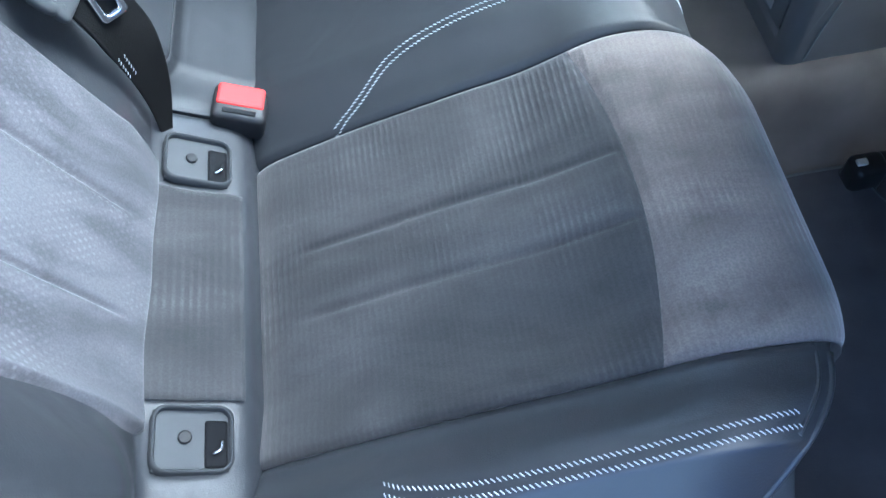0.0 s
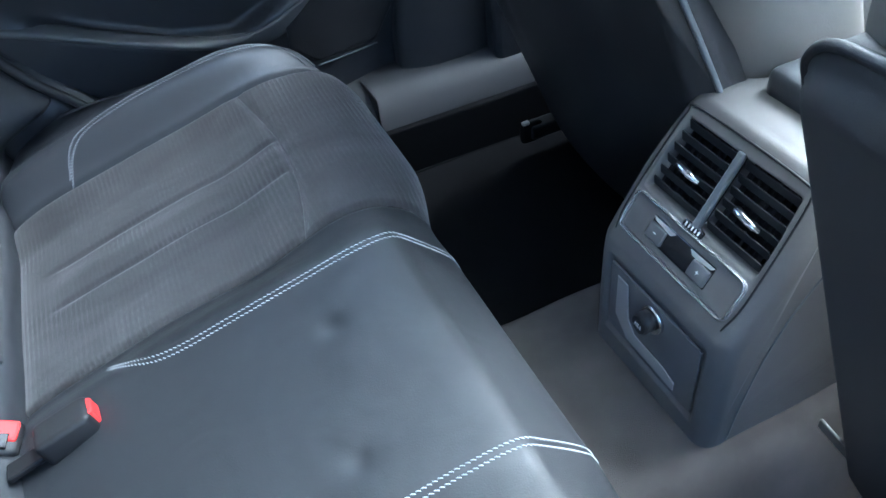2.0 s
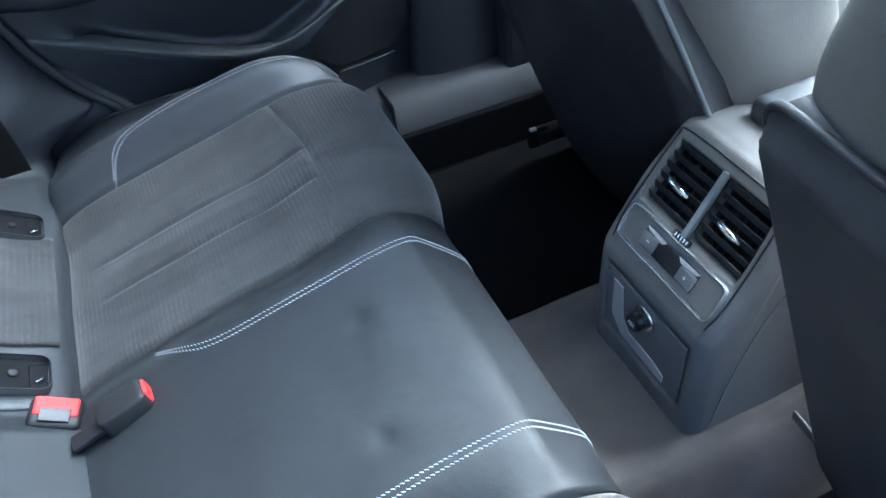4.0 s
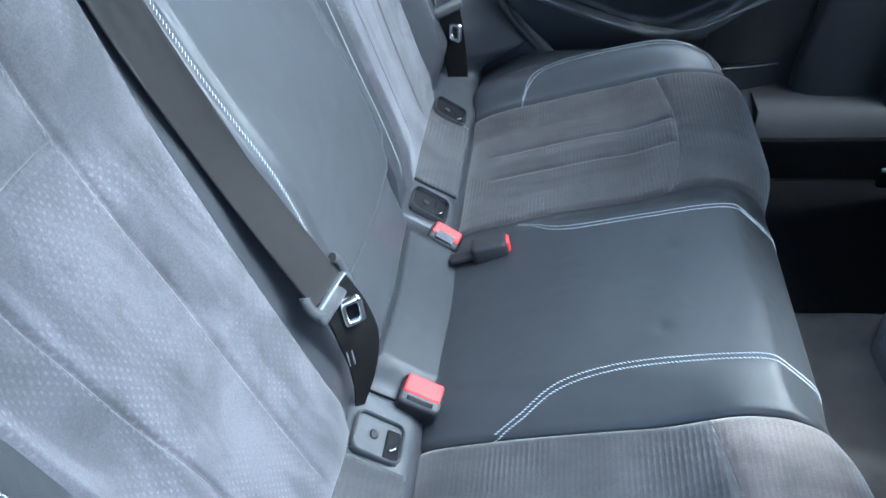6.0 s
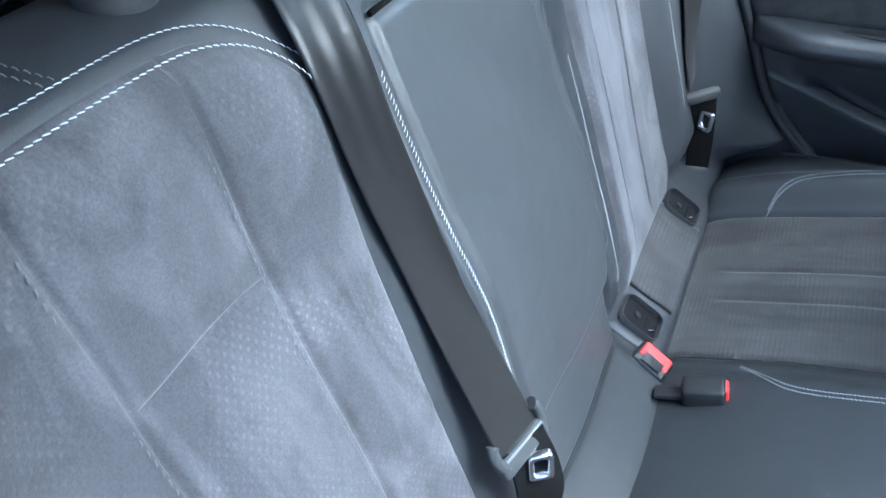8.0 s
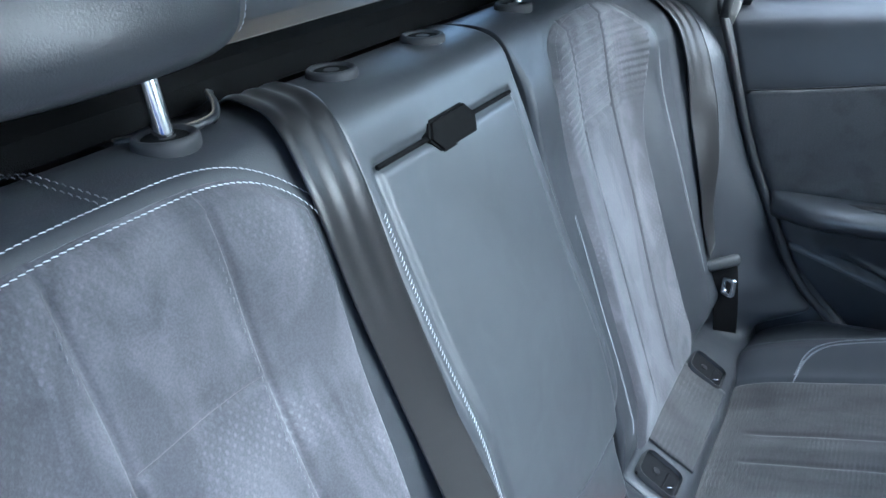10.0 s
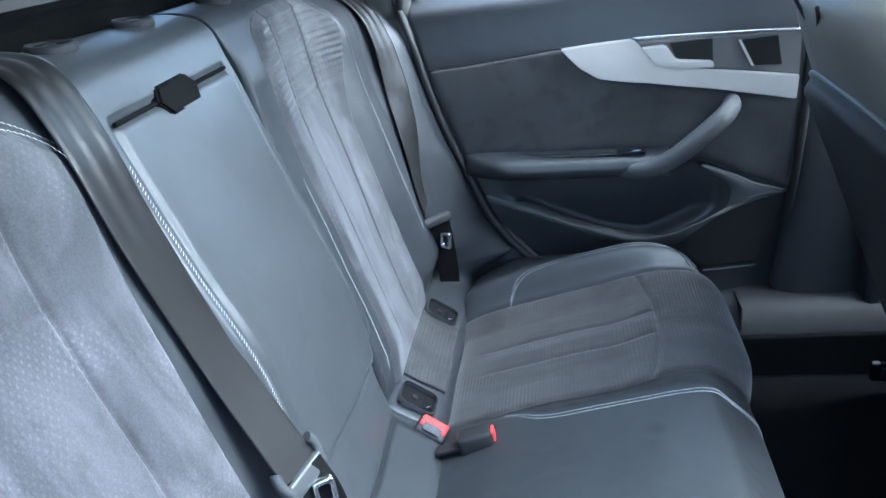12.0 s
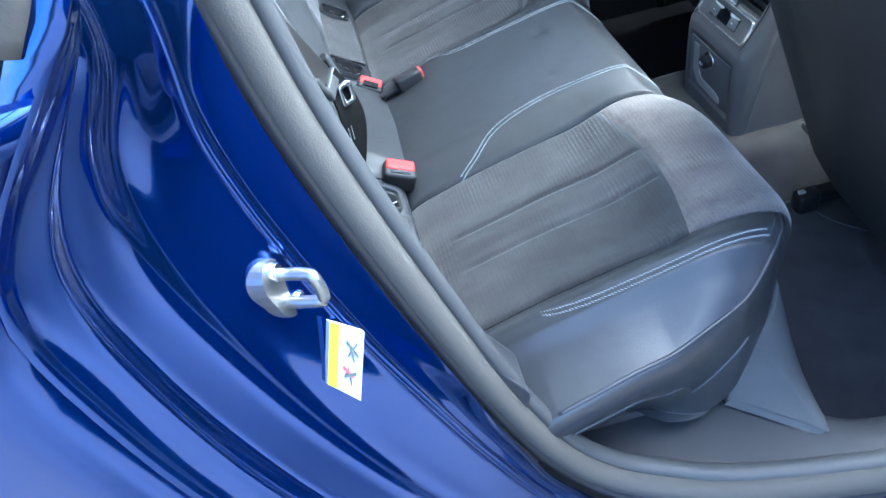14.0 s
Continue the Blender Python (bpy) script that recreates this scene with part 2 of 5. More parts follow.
def box(name, lo, hi, material, parent=None, bevel=0.004, label="", m=None, segments=2):
    bm = bmesh.new()
    bmesh.ops.create_cube(bm, size=1)
    c = [(a + b) / 2 for a, b in zip(lo, hi)]
    s = [b - a for a, b in zip(lo, hi)]
    bmesh.ops.transform(bm, matrix=Matrix.Translation(c) @ Matrix.Diagonal((*s, 1)), verts=bm.verts)
    if bevel:
        bmesh.ops.bevel(bm, geom=bm.edges[:], offset=bevel, segments=segments, affect="EDGES", profile=0.5)
    if m is not None:
        bmesh.ops.transform(bm, matrix=m, verts=bm.verts)
    me = bpy.data.meshes.new(name)
    bm.to_mesh(me)
    bm.free()
    if segments > 2:
        me.polygons.foreach_set("use_smooth", [True] * len(me.polygons))
    return link(name, me, material, parent, label)


def tube(name, points, r, material, parent=None, n=10, samples=24, label="", flat=1.0, up=(0, 0, 1)):
    """A round or flattened rod along a smooth curve."""
    p = smooth(points, samples)
    rows = []
    for i in range(len(p)):
        d = p[min(i + 1, len(p) - 1)] - p[max(i - 1, 0)]
        d /= np.linalg.norm(d)
        a = np.cross(d, up)
        a /= np.linalg.norm(a)
        b = np.cross(a, d)
        rows.append([p[i] + r * (math.cos(q) * a + flat * math.sin(q) * b) for q in np.linspace(0, 2 * math.pi, n, endpoint=False)])
    return grid(name, rows, material, parent, closed=True, label=label, caps=True)


def thing(name, label, category, group="", kind="", at=(0, 0, 0)):
    ob = new(name)
    ob.empty_display_size = 0.02
    ob.location = at
    return tagged(ob, label, category, group, kind)


def step(x, a, b):
    """Smooth rise from 0 at a to 1 at b."""
    u = np.clip((np.asarray(x, float) - a) / (b - a), 0, 1)
    return u * u * (3 - 2 * u)


def dip(d, w):
    return np.exp(-(np.asarray(d, float) / w) ** 2)


def quick(name, rows, material, parent=None, label="", caps=True):
    """A closed, finely divided skin through rows of points."""
    rows = np.asarray(rows, float)
    n, k = rows.shape[:2]
    i = np.arange(n - 1)[:, None] * k
    j = np.arange(k)[None, :]
    j2 = (j + 1) % k
    quads = np.stack([i + j, i + j2, i + k + j2, i + k + j], axis=-1).reshape(-1, 4)
    faces = quads.tolist()
    if caps:
        faces += [list(range(k))[::-1], [(n - 1) * k + q for q in range(k)]]
    me = bpy.data.meshes.new(name)
    me.from_pydata(rows.reshape(-1, 3).tolist(), [], faces)
    me.polygons.foreach_set("use_smooth", [True] * len(quads) + [False] * (len(faces) - len(quads)))
    return link(name, me, material, parent, label)


def skin(name, front, depth, material, parent=None, label=""):
    """A slab with the given front rows, its back pushed by the vector depth."""
    front = np.asarray(front, float)
    back = front + np.asarray(depth, float)
    return quick(name, np.concatenate([front, back[:, ::-1]], axis=1), material, parent, label)


def thread(name, lines, parent, material=None, gap=0.0056, size=0.0042, r=0.00055, lift=0.0005, slant=0.22):
    """Rows of single stitches along lines of (point, normal)."""
    verts, faces = [], []
    for pts, nrm in lines:
        pts, nrm = np.asarray(pts, float), np.asarray(nrm, float)
        run = np.concatenate([[0], np.cumsum(np.linalg.norm(np.diff(pts, axis=0), axis=1))])
        for d in np.arange(gap / 2, run[-1], gap):
            p = np.array([np.interp(d, run, pts[:, q]) for q in range(3)])
            e = np.array([np.interp(min(d + 0.001, run[-1]), run, pts[:, q]) for q in range(3)]) - np.array([np.interp(max(d - 0.001, 0), run, pts[:, q]) for q in range(3)])
            nn = np.array([np.interp(d, run, nrm[:, q]) for q in range(3)])
            e /= max(np.linalg.norm(e), 1e-9)
            nn /= max(np.linalg.norm(nn), 1e-9)
            side = np.cross(e, nn)
            e = (e + slant * side) / math.sqrt(1 + slant * slant)
            side = np.cross(e, nn)
            p = p + lift * nn
            base = len(verts)
            for u, w in ((-1, 0.55), (-0.5, 1), (0.5, 1), (1, 0.55)):
                c = p + e * u * size / 2 - nn * (0.0006 if abs(u) == 1 else 0)
                verts += [tuple(c + side * r * w), tuple(c + nn * r * w), tuple(c - side * r * w)]
            for q in range(3):
                o = base + q * 3
                faces += [(o, o + 1, o + 4, o + 3), (o + 1, o + 2, o + 5, o + 4)]
    me = bpy.data.meshes.new(name)
    me.from_pydata(verts, [], faces)
    return tagged(link(name, me, material or THREAD, parent), kind="stuff")


# ---- rear bench ----
CUSHION = smooth([(0.045, 0.400), (0.060, 0.436), (0.120, 0.462), (0.250, 0.497), (0.380, 0.523), (0.440, 0.530), (0.490, 0.523),
                  (0.520, 0.500), (0.532, 0.460), (0.526, 0.390), (0.500, 0.310)], 260)
CUSHION_MID = smooth([(0.045, 0.400), (0.060, 0.436), (0.120, 0.462), (0.250, 0.497), (0.380, 0.523), (0.430, 0.530), (0.456, 0.5305), (0.469, 0.5265),
                      (0.482, 0.515), (0.512, 0.484), (0.528, 0.462), (0.533, 0.435), (0.524, 0.380), (0.500, 0.310)], 260)
TOP_WEIGHT = 1 - step(np.arange(260), 165, 225)
TOP_WEIGHT[:6] = np.linspace(0, 1, 6)


def lip(y):
    """How far forward the bench reaches at y."""
    a = abs(y)
    return 0.522 + 0.030 * float(step(a, 0.15, 0.30)) - 0.135 * max(0, (a - 0.46) / 0.2) ** 2.2


def relief(a, x):
    """Height of the bench over its plain profile: dished seats, raised bolsters, sewn grooves."""
    dish = -0.029 + 0.017 * step(x, 0.32, 0.44)
    h = dish * step(a, 0.135, 0.205)
    h = h + (-dish + dish * 0.5) * step(a, 0.46, 0.53)
    h = h + (0.017 - dish * 0.5) * step(a, 0.53, 0.585)
    fall = np.interp(x, (0.05, 0.15, 0.20, 0.25, 0.30, 0.35, 0.40, 0.45), (0.25, 0.30, 0.42, 0.52, 0.65, 0.70, 0.76, 0.95))
    h = h - 0.006 * step(a, 0.595, 0.63) - fall * np.maximum(0, np.minimum(a, 0.72) - 0.604)
    h = h - 0.006 * dip(a - 0.205, 0.0045) - 0.006 * dip(a - 0.53, 0.0045)
    inside = step(a, 0.205, 0.215) * (1 - step(a, 0.52, 0.53))
    cross = 0.390 + 0.024 * (1 - np.clip((a - 0.3675) / 0.1625, -1, 1) ** 2)
    h = h - 0.005 * dip(x - cross, 0.006) * inside
    run = step(x, 0.085, 0.14) * (1 - step(x, cross - 0.012, cross))
    h = h + inside * run * (-0.0036 * dip(a - 0.330, 0.0045) - 0.0036 * dip(a - 0.400, 0.0045) + 0.003 * dip(a - 0.365, 0.02))
    return h


def dents(y, x):
    h = -0.0026 * dip(np.hypot(x - 0.375, y - 0.055), 0.013) - 0.0026 * dip(np.hypot(x - 0.35, y + 0.085), 0.012)
    h = h + 0.0011 * np.sin(27 * x + 9 * y) * np.sin(19 * y + 4) + 0.0003 * np.sin(53 * x - 21 * y)
    return h


def bench_row(y):
    a = abs(y)
    k = (lip(y) - 0.06) / 0.472
    outer = float(step(a, 0.14, 0.25))
    base = CUSHION_MID + (CUSHION - CUSHION_MID) * outer
    x = 0.06 + (base[:, 0] - 0.06) * (k + (1 - outer) * (1.0 - k))
    z = base[:, 1] + (relief(a, x) + dents(y, x)) * TOP_WEIGHT
    front = 0.004 * (dip(a - 0.205, 0.0045) + dip(a - 0.53, 0.0045)) * (1 - TOP_WEIGHT)
    z = np.maximum(z, 0.31 + 0.022 * float(step(a, 0.54, 0.66)))
    return np.column_stack([x - front, np.full(len(x), y), z])


def bench_at(y, x):
    """The bench's top at x, y, and its normal."""
    def h(yy, xx):
        r = bench_row(yy)
        top = r[:int(np.argmax(r[:, 0])) + 1]
        return float(np.interp(xx, top[:, 0], top[:, 2]))
    z = h(y, x)
    return (x, y, z), (-(h(y, x + 0.004) - h(y, x - 0.004)) / 0.008, -(h(y + 0.004, x) - h(y - 0.004, x)) / 0.008, 1.0)


def bench_line(points, n=60, over=0.0):
    """A line on the bench through (x, y) points; over carries it on down the front edge by so many metres."""
    got = [bench_at(y, x) for x, y in smooth(points, n)]
    pts, nrm = [g[0] for g in got], [g[1] for g in got]
    if over:
        y = points[-1][1]
        r = bench_row(y)
        start = int(np.argmax(r[:, 0] >= points[-1][0])) + 2
        run = 0
        for i in range(start, len(r) - 1):
            run += np.linalg.norm(r[i] - r[i - 1])
            if run > over:
                break
            d = r[i + 1] - r[i - 1]
            pts.append(tuple(r[i]))
            nrm.append((-d[2], 0.0, d[0]))
    return pts, [np.array(q) / np.linalg.norm(q) for q in nrm]


SEAM = [(0.08, 0.712), (0.15, 0.709), (0.20, 0.702), (0.25, 0.694), (0.30, 0.686), (0.35, 0.671), (0.40, 0.652), (0.43, 0.632), (0.468, 0.601), (0.497, 0.566), (0.513, 0.530)]


def tuck(row):
    """Turns the bolster down steeply outside its seam."""
    a = np.abs(row[:, 1])
    edge = np.interp(row[:, 0], [q[0] for q in SEAM], [q[1] for q in SEAM])
    w = np.clip((a - edge) / (0.738 - edge), 0, 1)
    out = 0.016 * np.sin(np.minimum(w * 2.2, 1) * np.pi / 2) - 0.078 * w ** 2
    row = row.copy()
    row[:, 1] = np.sign(row[:, 1]) * np.where(a > edge, edge + out, a)
    row[:, 2] = np.maximum(row[:, 2] - 0.16 * w ** 1.5, np.minimum(row[:, 2], 0.332))
    return row


bench = thing("rear_bench", "grey leather and suede rear bench cushion with white stitching", "car seat")
for nm, lo, hi, mat, n in (("side_bolster", -0.738, -0.5305, LEATHER, 110), ("seat_insert", -0.5295, -0.2055, SUEDE, 150), ("middle_panel", -0.2045, 0.2045, LEATHER_SEAT, 170),
                           ("seat_insert", 0.2055, 0.5295, SUEDE, 150), ("side_bolster", 0.5305, 0.738, LEATHER, 110)):
    rows = []
    for y in np.linspace(lo, hi, n):
        low = 0.29 + 0.035 * float(step(abs(y), 0.54, 0.66))
        row = tuck(np.vstack([bench_row(y), [(0.30, y, low), (0.05, y, low)]]))
        row[-2:, 1] = np.clip(row[-2:, 1], -0.60, 0.60)
        rows.append(row)
    if nm != "seat_insert":
        quick(nm, rows, mat, bench)
        continue
    back, front = [], []
    for r in rows:
        a = abs(r[0, 1])
        cross = 0.390 + 0.024 * (1 - np.clip((a - 0.3675) / 0.1625, -1, 1) ** 2)
        k = int(np.argmax(r[:, 0] > cross))
        seam = r[k - 1] + (r[k] - r[k - 1]) * (cross - r[k - 1, 0]) / (r[k, 0] - r[k - 1, 0])
        for part_rows, line in ((back, np.vstack([r[:k], [seam]])), (front, np.vstack([[seam], r[k:-2]]))):
            run = np.concatenate([[0], np.cumsum(np.linalg.norm(np.diff(line, axis=0), axis=1))])
            at = np.linspace(0, run[-1], 150)
            top = np.column_stack([np.interp(at, run, line[:, q]) for q in range(3)])
            ends = [top[-1] - (0, 0, 0.06), top[0] - (0, 0, 0.03)] if part_rows is back else [top[-1] - (0.05, 0, 0), top[0] - (0, 0, 0.06)]
            part_rows.append(np.vstack([top, ends]))
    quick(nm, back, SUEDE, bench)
    # Only the panel by the open door takes the lightened suede.
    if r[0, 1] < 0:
        quick("front_panel", front, SUEDE_NAP_LIT, bench, "brushed suede front panel, door-side light put into its paler colour")
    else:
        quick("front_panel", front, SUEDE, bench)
for s in (-1, 1):
    mid = [(0.152, 0.203), (0.184, 0.182), (0.224, 0.156), (0.280, 0.142), (0.360, 0.137), (0.470, 0.135)]
    if s > 0:
        mid = [(0.160, 0.178), (0.190, 0.146), (0.228, 0.128), (0.30, 0.126), (0.40, 0.131), (0.470, 0.134)]
    thread("stitching", [bench_line([(x, s * (y + o)) for x, y in mid], over=0.11) for o in (-0.0035, 0.0035)], bench, gap=0.0046, size=0.0044, r=0.0005, slant=0.55)
    side = [(0.150, 0.535), (0.163, 0.566), (0.195, 0.588), (0.25, 0.595), (0.36, 0.595), (0.462, 0.589)]
    if s < 0:
        side = [(0.172, 0.579)] + side[2:]
    thread("stitching", [bench_line([(x, s * (y + o)) for x, y in side]) for o in (-0.0045, 0.0045)], bench, gap=0.0042, size=0.0048, r=0.0005, slant=1.0)
    edge = [(x, y - 0.002) for x, y in SEAM[1:]]
    pts, nrm = bench_line([(x, s * y) for x, y in edge], n=60)
    tube("piping", [np.array(p) - 0.0008 * np.array(q) for p, q in zip(pts, nrm)][::3], 0.0030, LEATHER, bench, n=8, samples=60)
    under = []
    for x, y in smooth(SEAM[1:10], 30):
        row = tuck(bench_row(s * (y + 0.55 * (0.738 - y))))
        row = row[:int(np.argmax(row[:, 0]))]
        under.append([float(np.interp(x - 0.004, row[:, 0], row[:, k])) for k in range(3)])
    tube("piping", [(x, y + s * 0.0004, z) for x, y, z in under], 0.0024, LEATHER, bench, n=8, samples=60)
    pts, nrm = bench_line([(x - 0.012, s * y) for x, y in edge[7:]], n=20)
    tube("piping", [np.array(p) - 0.0006 * np.array(q) for p, q in zip(pts, nrm)][::3], 0.0020, LEATHER, bench, n=8, samples=30)

# ---- rear backrests ----
OUTER = smooth([(0.060, 0.400), (0.052, 0.436), (0.012, 0.463), (-0.018, 0.484), (-0.026, 0.505), (-0.050, 0.600), (-0.090, 0.760), (-0.133, 0.930), (-0.150, 1.050),
                (-0.166, 1.090), (-0.198, 1.105), (-0.248, 1.106), (-0.262, 1.085)], 220)
MIDDLE = smooth([(0.086, 0.400), (0.079, 0.437), (0.046, 0.463), (0.014, 0.487), (0.004, 0.505), (-0.012, 0.600), (-0.048, 0.760), (-0.086, 0.870), (-0.116, 0.960), (-0.141, 1.040),
                 (-0.158, 1.086), (-0.193, 1.104), (-0.248, 1.106), (-0.262, 1.085)], 220)
DOOR_CUT = [(1.10, -0.050), (1.03, -0.036), (0.95, -0.014), (0.84, 0.012), (0.76, 0.036), (0.668, 0.070), (0.58, 0.104), (0.52, 0.140), (0.47, 0.183), (0.42, 0.215), (0.36, 0.25)]


def cut_x(z):
    """Where the door opening's rear edge runs at height z."""
    return np.interp(z, [q[0] for q in DOOR_CUT][::-1], [q[1] for q in DOOR_CUT][::-1])


def forward(a, x, z, near=False):
    """How far the outer backrest stands before its plain profile: wings and sewn grooves."""
    low, high = step(z, 0.47, 0.56), 1 - 0.75 * step(z, 1.00, 1.10)
    f = 0.046 * step(a, 0.46, 0.56) * low * high
    f = f + 0.018 * step(a, 0.150, 0.174) * (1 - step(a, 0.24, 0.34)) * low * high
    edge = cut_x(z) - (0.075 * (1 - step(z, 0.46, 0.54)) if near else 0)
    to_cut = np.maximum(edge - 0.012 - x - f, 0) * (1 - step(z, 0.95, 1.10))
    f = f + to_cut * (step(a, 0.568, 0.665) if near else step(a, 0.61, 0.715)) * step(z, 0.43, 0.50)
    f = f - 0.004 * dip(a - 0.166, 0.003)
    return f


def back_row(y, profile=OUTER):
    a = abs(y)
    x, z = profile[:, 0], profile[:, 1]
    wave = 0.0012 * np.sin(27 * z + 15 * y) * np.sin(19 * y + 7 * z) + (0.0030 * np.sin(9 * z + 16 * y + 1.0) * np.sin(11 * z - 9 * y) if profile is MIDDLE else 0)
    f = forward(a, x, z, y < 0) if profile is OUTER else (np.interp(z, OUTER[:180, 1], OUTER[:180, 0]) - x) * float(step(a, 0.115, 0.163)) * (1 - step(z, 0.54, 0.66)) * step(z, 0.41, 0.44)
    back = 1 - step(np.arange(len(x)), 175, 190)
    return np.column_stack([x + (f + wave) * back, np.full(len(x), y), z])


def back_at(y, z, profile=OUTER):
    def g(yy, zz):
        r = back_row(yy, profile)
        k = int(np.argmax(r[:, 2]))
        return float(np.interp(zz, r[:k, 2], r[:k, 0]))
    x = g(y, z)
    return (x, y, z), (1.0, -(g(y + 0.004, z) - g(y - 0.004, z)) / 0.008, -(g(y, z + 0.004) - g(y, z - 0.004)) / 0.008)


def on_back(points, n=60, lift=0.0, profile=OUTER):
    got = [back_at(y, z, profile) for y, z in smooth(points, n)]
    nrm = [np.array(g[1]) / np.linalg.norm(g[1]) for g in got]
    return [np.array(g[0]) + lift * m for g, m in zip(got, nrm)], nrm


def arch(u, s=-1):
    """Upper end of the suede insert across its width, u from -1 (inner) to 1 (outer)."""
    if s > 0:
        return 1.087 - 0.062 * np.abs(u) ** 4
    return 1.087 - 0.048 * np.abs(u) ** 5 - 0.012 * max(u, 0) ** 2


def insert_half(z):
    return 0.158 + 0.006 * float(step(z, 0.70, 1.0)) + 0.006 * float(1 - step(z, 0.5, 0.6))


for s in (-1, 1):
    rest = thing("backrest", "grey leather rear backrest with a brushed suede insert and side wings", "car seat", group="outer rear backrests")
    rows = [np.vstack([back_row(s * a), [(-0.22, s * a, 0.60), (-0.06, s * a, 0.38)]]) for a in np.linspace(0.166, 0.716, 190)]
    quick("shell", rows, LEATHER, rest)
    rows = []
    for u in np.linspace(-1, 1, 210):
        line = []
        for w in np.linspace(0, 1, 230):
            z = 0.486 + w * (arch(u, s) - 0.486)
            a = 0.389 + (insert_half(z) - (0.046 * float(step(1.085 - z, 0, 0.24)) if u > 0 else 0)) * u
            line.append((a, z))
        line = np.array(line)
        a, z = line[:, 0], line[:, 1]
        r = np.interp(z, OUTER[:185, 1], OUTER[:185, 0])
        rim = np.minimum((1 - abs(u)) * 0.15, np.minimum((arch(u, s) - z), (z - 0.478)))
        puff = -0.003 + 0.013 * step(rim, 0.0, 0.014)
        seam2 = 0.434 - 0.022 * step(-z, -0.90, -0.60)
        g = -0.0050 * dip(a - 0.314, 0.0026) * step(z, 0.50, 0.55) - 0.0050 * dip(a - seam2, 0.0026) * step(z, 0.50, 0.55)
        g = g - 0.0050 * dip(z - 0.942, 0.0030) * step(a, 0.314, 0.320) * (1 - step(a, 0.428, 0.434))
        nap = 0.0016 * np.sin(24 * a + 33 * z) * np.sin(13 * z + 5) + 0.0009 * np.sin(60 * a - 47 * z + 2)
        x = r + np.array([float(forward(aa, xx, zz, s < 0)) for aa, xx, zz in zip(a, r, z)]) + puff + g + nap * (s < 0)
        x = x + 0.0018 * np.sin(2 * np.pi * z / 0.0108) * step(z, 0.90, 0.99) * step(rim, 0.004, 0.016) * (s > 0) * (1 - dip(a - 0.314, 0.009)) * (1 - dip(a - seam2, 0.009))
        rows.append(np.column_stack([x, s * a, z]))
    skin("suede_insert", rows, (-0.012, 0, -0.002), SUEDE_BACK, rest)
    edge = []
    for o in (0.0075, -0.0055):
        pts = []
        for u in np.linspace(-1, 1, 40):
            pts.append((s * (0.389 + (insert_half(1.0) + o * abs(u) ** 5) * u), min(1.0965, arch(u, s) + o * (1 - 0.3 * abs(u) ** 8))))
        low = [(s * (0.389 + (insert_half(z) + o)), z) for z in np.linspace(1.02, 0.66, 30)]
        edge.append(on_back(pts + low, 200, 0.0008 if o > 0 else 0.0095))
    thread("stitching", edge, rest, material=THREAD if s < 0 else THREAD_DARK, gap=0.0052, size=0.0044, r=0.00042, lift=0.0003)
    if s > 0:
        thread("stitching", [on_back([(0.389 + insert_half(z) + 0.010, z) for z in np.linspace(0.98, 0.62, 14)], 80, 0.001)], rest, r=0.0005)
    k = 0.207
    inner = on_back([(s * k, 0.53), (s * k, 0.62), (s * k, 0.74), (s * k, 0.86)], 60, 0.001)
    if s > 0:
        thread("stitching", [inner], rest, gap=0.0052, size=0.0060, r=0.0004, slant=1.3)
    for base, lo, hi in ((0.314, 0.52, 1.06), (0.434, 0.56, 1.05)):
        def shift(z):
            return base - (0.022 * float(step(-z, -0.90, -0.60)) if base > 0.4 else 0)
        thread("stitching", [on_back([(s * (shift(z) + 0.006), z) for z in np.linspace(lo, hi, 12)], 80, 0.0098)], rest, material=THREAD_DARK, gap=0.008, size=0.005, r=0.0006)
    ends = [(-0.030, 0.489), (-0.012, 0.481), (0.010, 0.4655), (0.034, 0.4515), (0.052, 0.4385)]
    p = smooth(ends, 24)
    rows = [np.column_stack([p[:, 0] + 0.0018, np.full(24, s * y), p[:, 1] + 0.0022]) for y in np.linspace(0.262, 0.474, 30)]
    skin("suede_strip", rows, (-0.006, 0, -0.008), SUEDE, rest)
    if s < 0:
        pts = [(-0.166 - i * 0.012, s * (0.368 + i * 0.004), 1.0985 + 0.0045 * min(i, 4)) for i in range(7)]
        thread("stitching", [(pts, [(0.3, 0, 1)] * 7), ([(x, y - 0.007, z) for x, y, z in pts], [(0.3, 0, 1)] * 7)], rest, material=THREAD_DARK)

mid = thing("middle_backrest", "narrow grey leather middle backrest with a folding armrest panel", "car seat")
rows, strip = [], []
for y in np.linspace(-0.164, 0.164, 140):
    r = back_row(y, MIDDLE)
    z = r[:, 2]
    a = abs(y)
    on = step(z, 0.60, 0.615) * (1 - step(z, 1.034, 1.040))
    r[:, 0] += 0.003 * (1 - step(a, 0.126, 0.138)) * on - 0.0025 * dip(a - 0.134, 0.004) * on - 0.012 * step(a, 0.150, 0.164) * step(z, 0.48, 0.55)
    r[:, 0] -= 0.008 * dip(z - 1.038, 0.004) * (1 - step(a, 0.130, 0.136))
    edge_z = 0.604 - 0.055 * y
    r[:, 0] -= (0.006 * dip(z - edge_z, 0.0035) + 0.005 * (1 - step(z, edge_z - 0.004, edge_z + 0.004)) * step(z, edge_z - 0.09, edge_z - 0.02)) * (1 - step(a, 0.138, 0.156))
    k = int(np.argmax(z > 0.503))
    strip.append(np.vstack([r[:k + 1], [(-0.05, y, 0.503), (0.02, y, 0.395)]]))
    rows.append(np.vstack([r[k:], [(-0.22, y, 0.60), (-0.06, y, 0.50)]]))
